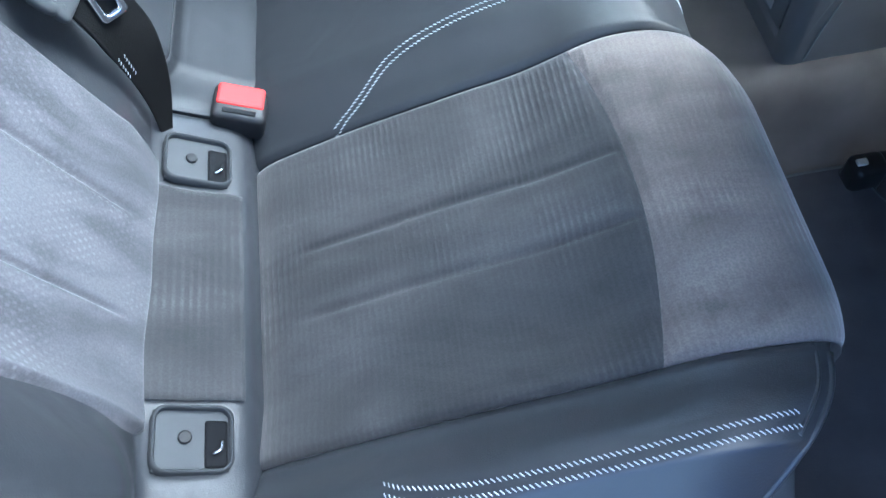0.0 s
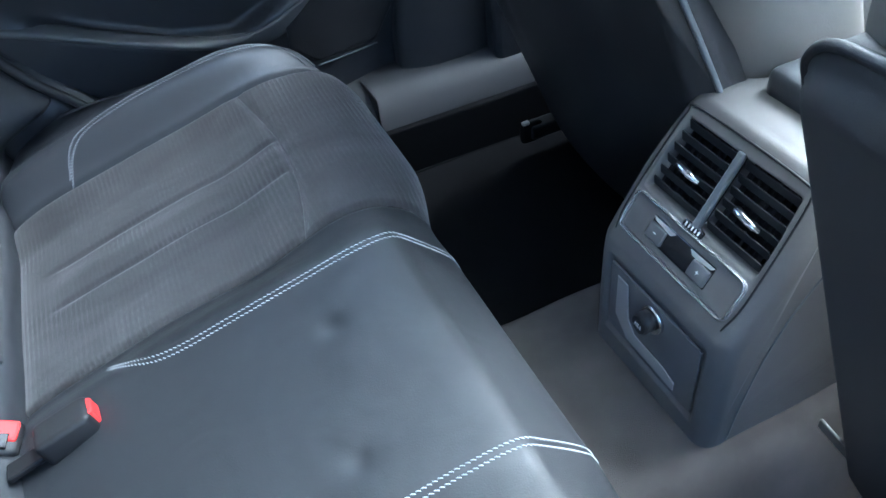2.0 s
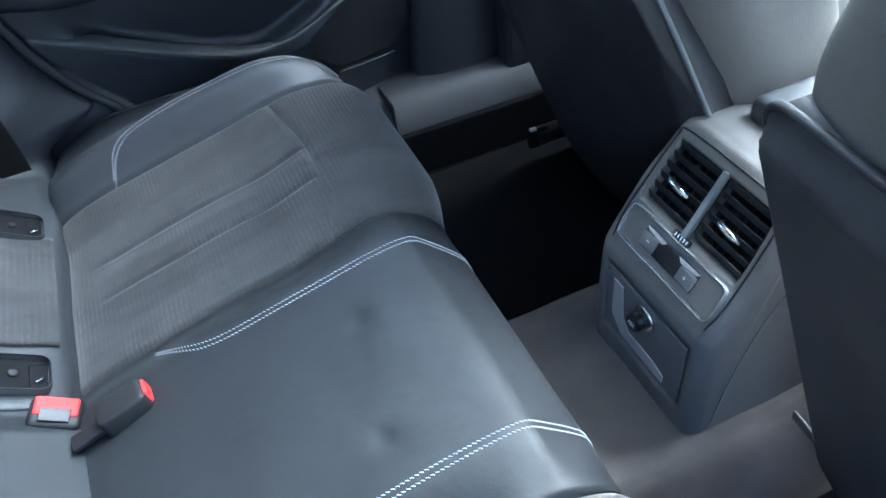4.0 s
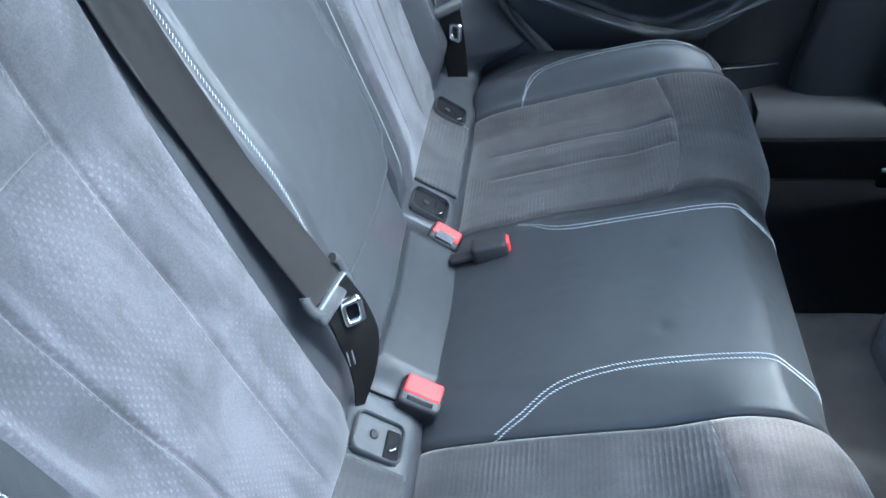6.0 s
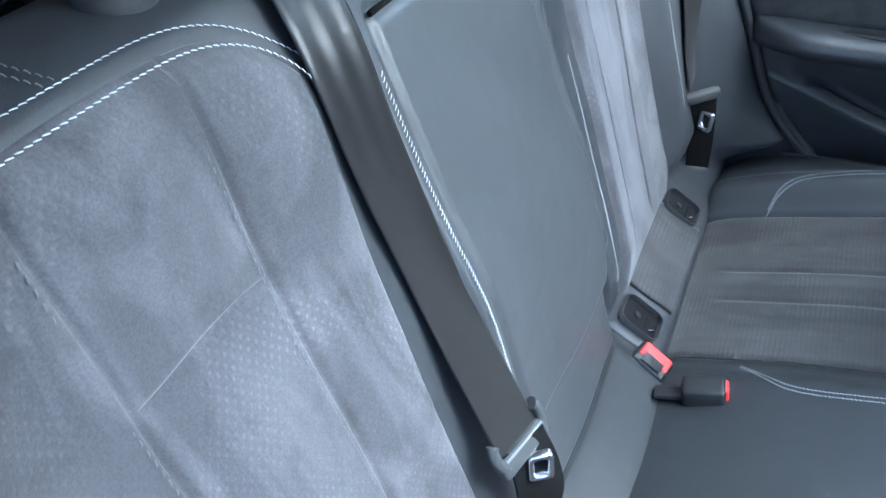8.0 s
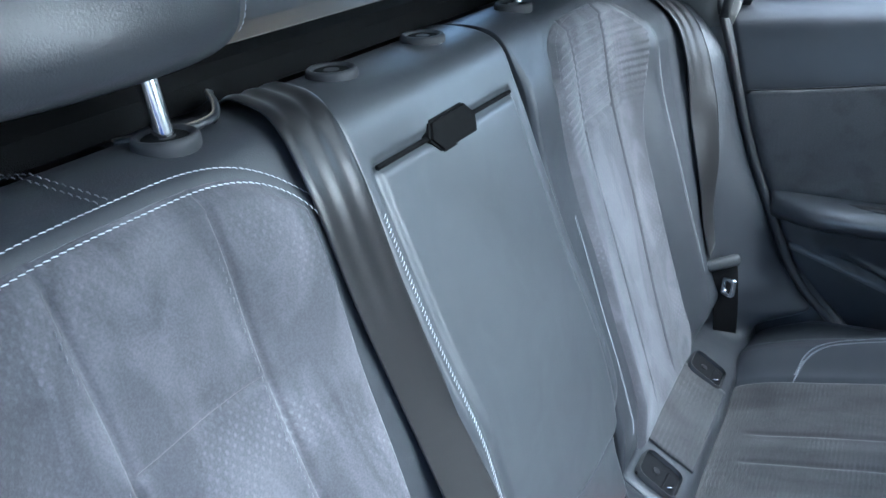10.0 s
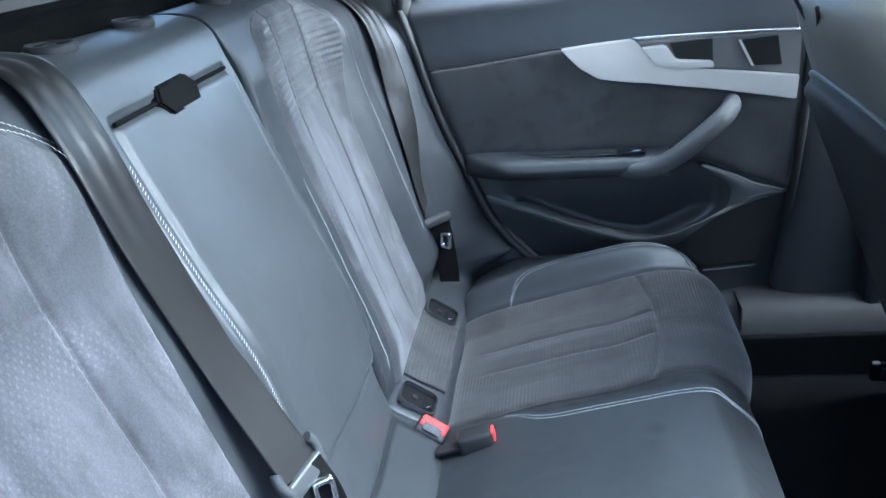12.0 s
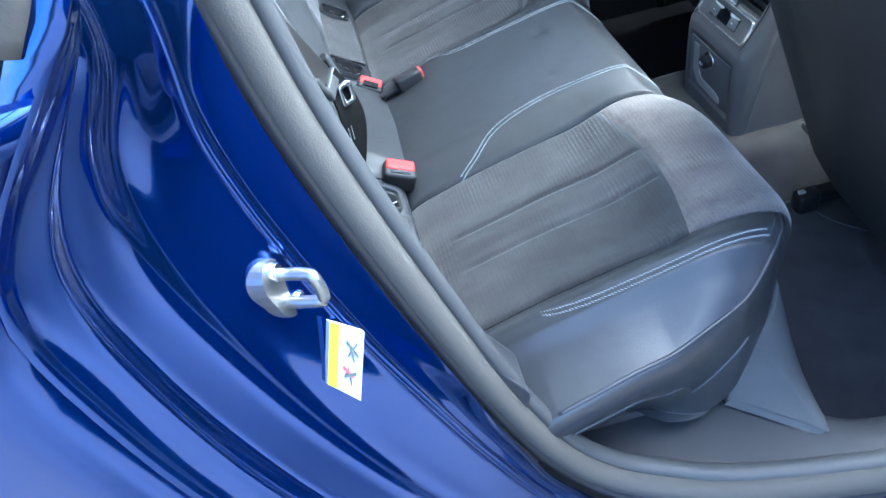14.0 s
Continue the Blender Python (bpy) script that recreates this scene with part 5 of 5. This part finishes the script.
tube("window_rubber", [(0.010, 0.782, 1.046), (0.36, 0.782, 1.020), (0.74, 0.782, 0.992)], 0.006, RUBBER_BLACK, door, n=8)

rows = []
for z in np.linspace(1.016, 1.40, 16):
    w = (z - 1.016) / 0.384
    rows.append([(x, 0.772 - 0.135 * w, z) for x in np.linspace(-0.075 + 0.12 * w, CORNER + 0.10 * w, 8)])
skin("window_corner", rows, (0, 0.012, 0), BLACK, door, "black plastic window corner")
tube("corner_edge", [(CORNER + 0.002, 0.768, 1.040), (CORNER + 0.036, 0.722, 1.16), (CORNER + 0.070, 0.677, 1.28), (CORNER + 0.102, 0.634, 1.40)], 0.0045, RUBBER_DARK, door, n=8, samples=20)

rows = []
for z in np.linspace(0.30, 1.42, 40):
    flare = 0.03 * float(1 - step(z, 0.34, 0.60))
    y = 0.765 - 0.12 * float(step(z, 0.95, 1.42))
    rows.append([(x, y + 0.02 * abs(u) ** 3, z) for u, x in zip(np.linspace(-1, 1, 20), np.linspace(0.742 - flare, 0.91, 20))])
o = skin("pillar_2", rows, (0, 0.05, 0), PLASTIC_DARK)
tagged(o, "dark plastic middle pillar trim", "pillar", kind="structure")
for nm, lo, hi, mat, lab, cat in (
        ("wall_front_far", (0.885, 0.735, 0.30), (2.0, 0.80, 0.98), LEATHER, "dark front door lining", "car door"),
        ("wall_front_near", (0.885, -0.80, 0.30), (2.0, -0.735, 0.98), LEATHER, "dark front door lining", "car door"),
        ("pillar_3", (0.76, -0.80, 0.30), (0.88, -0.745, 1.40), PLASTIC, "dark plain middle pillar trim", "pillar"),
        ("dashboard", (1.55, -0.735, 0.40), (2.05, 0.735, 0.98), PLASTIC, "plain dark dashboard", "dashboard"),
        ("bulkhead", (2.06, -0.80, 0.0), (2.12, 0.80, 1.02), PLASTIC, "plain bulkhead", "wall"),
        ("boot_floor", (-1.2, -0.64, 0.55), (-0.28, 0.64, 0.60), CARPET, "carpeted boot floor", "floor"),
        ("boot_side_near", (-1.2, -0.66, 0.60), (-0.30, -0.60, 1.15), PILLAR, "grey boot side trim", "trim panel"),
        ("tailgate_frame", (-1.26, -0.64, 0.55), (-1.20, 0.64, 1.16), PILLAR, "dark tailgate lining", "tailgate")):
    tagged(box(nm, lo, hi, mat, bevel=0.012), lab, cat, kind="structure")
tube("tailgate_seal", [(-1.10, 0.56, 1.20), (-1.15, 0.40, 1.235), (-1.18, 0.0, 1.25), (-1.15, -0.4, 1.235)], 0.05, RUBBER_BLACK, bpy.data.objects["tailgate_frame"], n=12, samples=40)
# The headliner leaves an added, unseen roof opening that lights the seats.
for nm, xs, ys in (("ceiling", (-1.15, 0.28), (-0.60, 0.60)), ("ceiling_2", (1.02, 1.17), (-0.60, 0.60)), ("ceiling_3", (0.28, 1.02), (0.40, 0.60)), ("ceiling_4", (0.28, 1.02), (-0.60, -0.40))):
    rows = [[(x, y, 1.44 - 0.10 * (abs(y) / 0.6) ** 4 - 0.16 * max(0, (-0.2 - x) / 1.0) ** 2) for x in np.linspace(*xs, 30)] for y in np.linspace(*ys, 24)]
    tagged(skin(nm, rows, (0, 0, 0.05), HEADLINER), "pale grey cloth car headliner", "ceiling", kind="structure")
pane("window_5", [(0.28, -0.40, 1.455), (0.28, 0.40, 1.455), (1.02, 0.40, 1.455), (1.02, -0.40, 1.455)], "unseen glass roof opening added to light the cabin")
rows = [[(x, 0.7315, z) for x in np.linspace(-0.45, float(cut_x(z)) + 0.012 - 0.006 * float(step(z, 0.92, 0.97)), 8)] for z in np.linspace(0.25, 1.08, 40)]
tagged(skin("side_lining_1", rows, (0, 0.03, 0), LEATHER), "plain dark side lining beside the seat", "trim", kind="structure")
rows = [[(x, -0.7265, z) for x in np.linspace(-0.45, float(np.interp(z, (0.415, 0.50, 0.60, 0.70, 0.785, 0.86, 0.93, 1.0, 1.08), (0.136, 0.10, 0.066, 0.036, 0.012, -0.008, -0.024, -0.036, -0.046))), 8)] for z in np.linspace(0.40, 1.08, 40)]
tagged(skin("side_lining_2", rows, (0, 0.008, 0), LEATHER), "plain dark side lining beside the seat", "trim", kind="structure")
near_post = skin("pillar_4", [[(x, -0.660 + 0.08 * ((z - 1.0) / 0.44) ** 1.4 + 0.02 * float(step(-x, 0.12, 0.25)), z) for x in np.linspace(-0.42, -0.06 + 0.06 * (z - 1.0) / 0.44, 20)] for z in np.linspace(1.06, 1.44, 14)], (0, -0.03, 0), PILLAR)
tagged(near_post, "dark grey plastic rear pillar trim", "pillar", kind="structure")

# ---- near door opening: seal and painted body ----
SEAL = [(-0.020, 1.38), (-0.040, 1.26), (-0.050, 1.16), (-0.046, 1.07), (-0.036, 1.00), (-0.024, 0.930), (-0.008, 0.860), (0.012, 0.785), (0.036, 0.700), (0.066, 0.600), (0.100, 0.500), (0.136, 0.415), (0.180, 0.350), (0.245, 0.305), (0.36, 0.290), (0.60, 0.292), (0.90, 0.292)]


def seal_y(x, z):
    return -0.712 - 0.100 * float(step(x, 0.12, 0.55)) + 0.30 * max(0, z - 1.09)


seal = thing("door_seal", "grey rubber seal round the open rear door", "door seal", kind="structure")
tube("bulb", [(x, seal_y(x, z), z) for x, z in SEAL], 0.0165, RUBBER, seal, n=14, samples=120, up=(0, 1, 0), flat=1.15)
tube("inner_lip", [(x + 0.020, seal_y(x, z) + 0.012, z + 0.012 * float(step(x, 0.1, 0.3))) for x, z in SEAL], 0.0085, RUBBER_DARK, seal, n=10, samples=120, up=(0, 1, 0), flat=1.6)
tube("outer_lip", [(x - 0.010, seal_y(x, z) - 0.012, z - 0.014 * float(step(x, 0.1, 0.3))) for x, z in SEAL], 0.007, RUBBER_BLACK, seal, n=8, samples=120, up=(0, 1, 0))

STATIONS = [
    (-0.737, [(-0.026, 1.34), (-0.051, 1.20), (-0.056, 1.10), (-0.046, 1.03), (-0.040, 0.970), (-0.026, 0.897), (-0.008, 0.825), (0.016, 0.735), (0.048, 0.632), (0.088, 0.500), (0.150, 0.360), (0.260, 0.270), (0.60, 0.255)]),
    (-0.750, [(-0.034, 1.34), (-0.059, 1.20), (-0.064, 1.10), (-0.058, 1.04), (-0.062, 0.985), (-0.056, 0.920), (-0.042, 0.850), (-0.014, 0.765), (0.025, 0.660), (0.075, 0.530), (0.142, 0.380), (0.255, 0.270), (0.60, 0.250)]),
    (-0.764, [(-0.040, 1.34), (-0.065, 1.20), (-0.070, 1.10), (-0.066, 1.04), (-0.074, 0.990), (-0.071, 0.930), (-0.058, 0.865), (-0.032, 0.780), (0.012, 0.670), (0.066, 0.535), (0.138, 0.380), (0.252, 0.265), (0.60, 0.245)]),
    (-0.795, [(-0.050, 1.34), (-0.075, 1.20), (-0.080, 1.10), (-0.080, 1.04), (-0.100, 0.980), (-0.106, 0.920), (-0.094, 0.840), (-0.066, 0.745), (-0.020, 0.630), (0.045, 0.490), (0.125, 0.345), (0.250, 0.245), (0.60, 0.230)]),
    (-0.806, [(-0.056, 1.34), (-0.081, 1.20), (-0.086, 1.10), (-0.088, 1.045), (-0.118, 0.985), (-0.126, 0.920), (-0.116, 0.840), (-0.088, 0.740), (-0.040, 0.620), (0.030, 0.480), (0.115, 0.335), (0.248, 0.240), (0.60, 0.225)]),
    (-0.832, [(-0.060, 1.34), (-0.085, 1.20), (-0.090, 1.10), (-0.094, 1.05), (-0.126, 0.990), (-0.144, 0.920), (-0.138, 0.835), (-0.112, 0.730), (-0.062, 0.600), (0.015, 0.455), (0.105, 0.315), (0.245, 0.220), (0.60, 0.205)]),
    (-0.868, [(-0.042, 1.34), (-0.067, 1.20), (-0.072, 1.10), (-0.084, 1.068), (-0.132, 0.998), (-0.150, 0.945), (-0.146, 0.870), (-0.122, 0.750), (-0.072, 0.610), (0.008, 0.455), (0.100, 0.305), (0.243, 0.205), (0.60, 0.190)]),
    (-0.884, [(-0.032, 1.34), (-0.055, 1.20), (-0.060, 1.105), (-0.076, 1.078), (-0.136, 1.008), (-0.160, 0.955), (-0.156, 0.880), (-0.132, 0.755), (-0.082, 0.610), (0.000, 0.450), (0.095, 0.298), (0.242, 0.195), (0.60, 0.180)]),
    (-0.893, [(-0.036, 1.34), (-0.060, 1.20), (-0.066, 1.107), (-0.083, 1.082), (-0.146, 1.010), (-0.171, 0.955), (-0.167, 0.875), (-0.143, 0.750), (-0.094, 0.605), (-0.010, 0.445), (0.088, 0.290), (0.240, 0.186), (0.60, 0.170)]),
]
body = thing("body_side", "glossy dark blue painted car body beside the open door", "car body", kind="structure")
lines = [np.array([(x, y, z) for x, z in smooth(pts, 120)]) for y, pts in STATIONS]
cols = []
for i in range(120):
    cols.append(smooth([l[i] for l in lines], 140))
cols = np.array(cols)
cols[:, :, 1] += 0.30 * np.maximum(0, cols[:, :, 2] - 1.09)
for _ in range(3):
    padded = np.concatenate([cols[:, :1]] * 5 + [cols] + [cols[:, -1:]] * 5, axis=1)
    cols = sum(padded[:, k:k + 140] for k in range(11)) / 11
across = np.linspace(0, 1, 140)
swell = 0.011 * dip(across - 0.58, 0.085) - 0.008 * dip(across - 0.73, 0.050) + 0.005 * dip(across - 0.83, 0.032) - 0.004 * dip(across - 0.92, 0.045) + 0.0035 * dip(across - 0.20, 0.018)
fade = step(np.arange(120), 0, 12) * (1 - 0.6 * step(np.arange(120), 80, 115))
cols += (fade[:, None] * swell[None, :])[:, :, None] * np.array((0.80, -0.50, 0.33))
quick("door_shut", np.concatenate([cols, cols[:, ::-1] + np.array((-0.03, 0, -0.01))], axis=1), PAINT, body, "glossy blue painted door shut")
for k, r in ((30, 0.0020),):
    tube("flange_bead", cols[6::6, k], r, PAINT, body, n=10, samples=120, up=(0, 1, 0.1))
rim = lines[-1]
skinrows = []
for i in range(0, 120, 2):
    x, y, z = rim[i]
    if z > 1.085:
        continue
    skinrows.append([(x - 0.0005 - d, y - 0.004 - 0.03 * math.sin(min(1, d / 0.25) * 1.57) * 0.6, z - 0.25 * d * float(step(i, 20, 60)) * 0) for d in np.linspace(0, 0.9, 24)])
skin("quarter_panel", skinrows, (0, 0.03, 0), PAINT, body, "glossy blue outer quarter panel")
tube("corner_rubber", [(-0.100, -0.885, 1.088), (-0.082, -0.882, 1.120), (-0.070, -0.862, 1.17), (-0.05, -0.83, 1.24)], 0.010, RUBBER, body, n=10, samples=20, up=(0, 1, 0))

strk = thing("door_striker", "zinc door striker bolted to the blue door shut", "door striker")
m = Matrix.Translation((-0.066, -0.776, 0.830)) @ Vector((0.90, -0.42, 0.10)).to_track_quat("Z", "Y").to_matrix().to_4x4() @ pose(0, 0, 0, 0, 0, 12)
bm = bmesh.new()
ring = [(0.015 * math.cos(q) * (1 + 0.25 * abs(math.sin(q))), 0.029 * math.sin(q)) for q in np.linspace(0, 2 * math.pi, 28, endpoint=False)]
a = [bm.verts.new(m @ Vector((x, y, 0.004))) for x, y in ring]
b = [bm.verts.new(m @ Vector((x * 1.06, y * 1.05, -0.012))) for x, y in ring]
bm.faces.new(a)
bm.faces.new(b[::-1])
for i in range(28):
    bm.faces.new((a[i], b[i], b[(i + 1) % 28], a[(i + 1) % 28]))
bmesh.ops.recalc_face_normals(bm, faces=bm.faces)
me = bpy.data.meshes.new("plate")
bm.to_mesh(me)
bm.free()
link("plate", me, CHROME_SATIN, strk)
for yy in (-0.019, 0.019):
    disc("bolt", 0.0075, 0.008, CHROME, strk, m @ Matrix.Translation((0.002, yy, 0.006)), n=6)
loop = [(-0.004, -0.013, 0.001), (-0.004, -0.012, 0.028), (-0.002, -0.009, 0.034), (0.002, 0.009, 0.034), (0.004, 0.012, 0.028), (0.004, 0.013, 0.001)]
tube("loop", [tuple(m @ Vector(p)) for p in loop], 0.0048, CHROME_SATIN, strk, n=10, samples=40, up=(0.3, 0.2, 1))

label = thing("warning_label", "white and yellow warning sticker on the blue paint", "sticker")
c = [Vector(p) for p in ((-0.040, -0.778, 0.785), (-0.018, -0.772, 0.757), (-0.0385, -0.790, 0.696), (-0.057, -0.795, 0.735))]
nrm_l = (c[1] - c[0]).cross(c[3] - c[0]).normalized()
if nrm_l.y > 0:
    nrm_l = -nrm_l


def on_label(u, v, d):
    p = c[0] + (c[1] - c[0]) * u + (c[3] - c[0]) * v + (c[2] - c[1] - c[3] + c[0]) * u * v
    return p + nrm_l * (0.0005 + d)


plate("sheet", [(0, 0), (1, 0), (1, 1), (0, 1)], 0.005, STICKER, label, on_label, bevel=0)
plate("yellow_band", [(0, 0), (0.27, 0), (0.27, 1), (0, 1)], 0.001, STICKER_YELLOW, label, lambda u, v, d: on_label(u, v, d + 0.0008), bevel=0)
for u0, v0, u1, v1, w, mat in ((0.50, 0.22, 0.86, 0.38, 0.05, PRINT), (0.56, 0.42, 0.80, 0.20, 0.04, PRINT), (0.62, 0.30, 0.74, 0.46, 0.05, PRINT),
                              (0.44, 0.62, 0.74, 0.70, 0.06, PRINT_RED), (0.48, 0.74, 0.82, 0.64, 0.05, PRINT), (0.58, 0.60, 0.70, 0.82, 0.05, PRINT)):
    plate("pictogram_bar", [(u0, v0 - w / 2), (u1, v1 - w / 2), (u1, v1 + w / 2), (u0, v0 + w / 2)], 0.001, mat, label, lambda u, v, d: on_label(u, v, d + 0.0008), bevel=0)

# ---- open near rear door ----
leaf = thing("door_2", "wide open rear door of the blue car", "car door", kind="structure")
box("lining", (-0.93, -0.030, 0.30), (0, 0.030, 0.98), LEATHER, leaf, bevel=0.02, segments=3)
box("outer_skin", (-0.95, 0.034, 0.24), (0.01, 0.070, 1.00), PAINT, leaf, bevel=0.015, segments=3)
tube("window_frame", [(-0.93, 0.02, 0.98), (-0.72, 0.02, 1.30), (-0.50, 0.02, 1.40), (0.0, 0.02, 1.38)], 0.020, RUBBER_BLACK, leaf, n=10)
box("pane", (-0.90, 0.018, 0.98), (-0.02, 0.022, 1.02), RUBBER_BLACK, leaf, bevel=0.001)
leaf.matrix_world = pose(0.80, -0.86, 0, 0, 0, 84)

# ---- outside ----
bm = bmesh.new()
bmesh.ops.create_grid(bm, x_segments=60, y_segments=60, size=120)
me = bpy.data.meshes.new("ground")
bm.to_mesh(me)
bm.free()
tagged(link("ground", me, CONCRETE), "grey concrete yard", "ground", kind="structure")

rows = []
for x in np.linspace(-60, 60, 121):
    rows.append([(x, y, 4.4 * float(step(y, 18, 64)) - 0.02 + 0.03 * math.sin(1.3 * x + 0.8 * y)) for y in np.linspace(16, 66, 40)])
tagged(skin("bank", rows, (0, 0, -0.05), GRAVEL), "gently rising pale gravel ground", "ground", kind="structure")
rng = np.random.default_rng(4)
verts, faces = [], []
for side in range(4):
    a, b = [((-60, 62), (60, 62)), ((45, 30), (45, -14)), ((45, -14), (-45, -14)), ((-45, -14), (-45, 30))][side]
    a, b = np.array(a, float), np.array(b, float)
    along = (b - a) / np.linalg.norm(b - a)
    off = np.array((-along[1], along[0]))
    n = 14000 if side == 0 else 4000
    for i in range(n):
        u, h = rng.random(), rng.random() ** 0.8
        high = 2.6 + 0.5 * math.sin(19 * u + side) + 0.35 * math.sin(53 * u)
        p = a + (b - a) * u + off * rng.normal(0, 0.35)
        c = np.array((p[0], p[1], h * high * (1.8 if side == 0 else 1) + (4.1 if side == 0 else 0)))
        e = rng.normal(0, 1, (2, 3))
        e = e / np.linalg.norm(e, axis=1)[:, None] * (0.40 if side == 0 else 0.30)
        k = len(verts)
        verts += [tuple(c - e[0]), tuple(c + e[1] * 0.5), tuple(c + e[0]), tuple(c - e[1] * 0.5)]
        faces.append((k, k + 1, k + 2, k + 3))
k = len(verts)
for x in np.linspace(-60, 60, 61):
    verts += [(x, 62.6, 3.5), (x, 62.6, 7.4 + 0.5 * math.sin(2.1 * x)), (x, 64.0, 7.2), (x, 64.0, 3.5)]
for i in range(60):
    for j in range(4):
        a, b = k + 4 * i + j, k + 4 * i + (j + 1) % 4
        faces.append((a, b, b + 4, a + 4))
me = bpy.data.meshes.new("hedge")
me.from_pydata(verts, [], faces)
tagged(link("hedge", me, HEDGE), "dark green hedge round the yard", "hedge", kind="stuff")
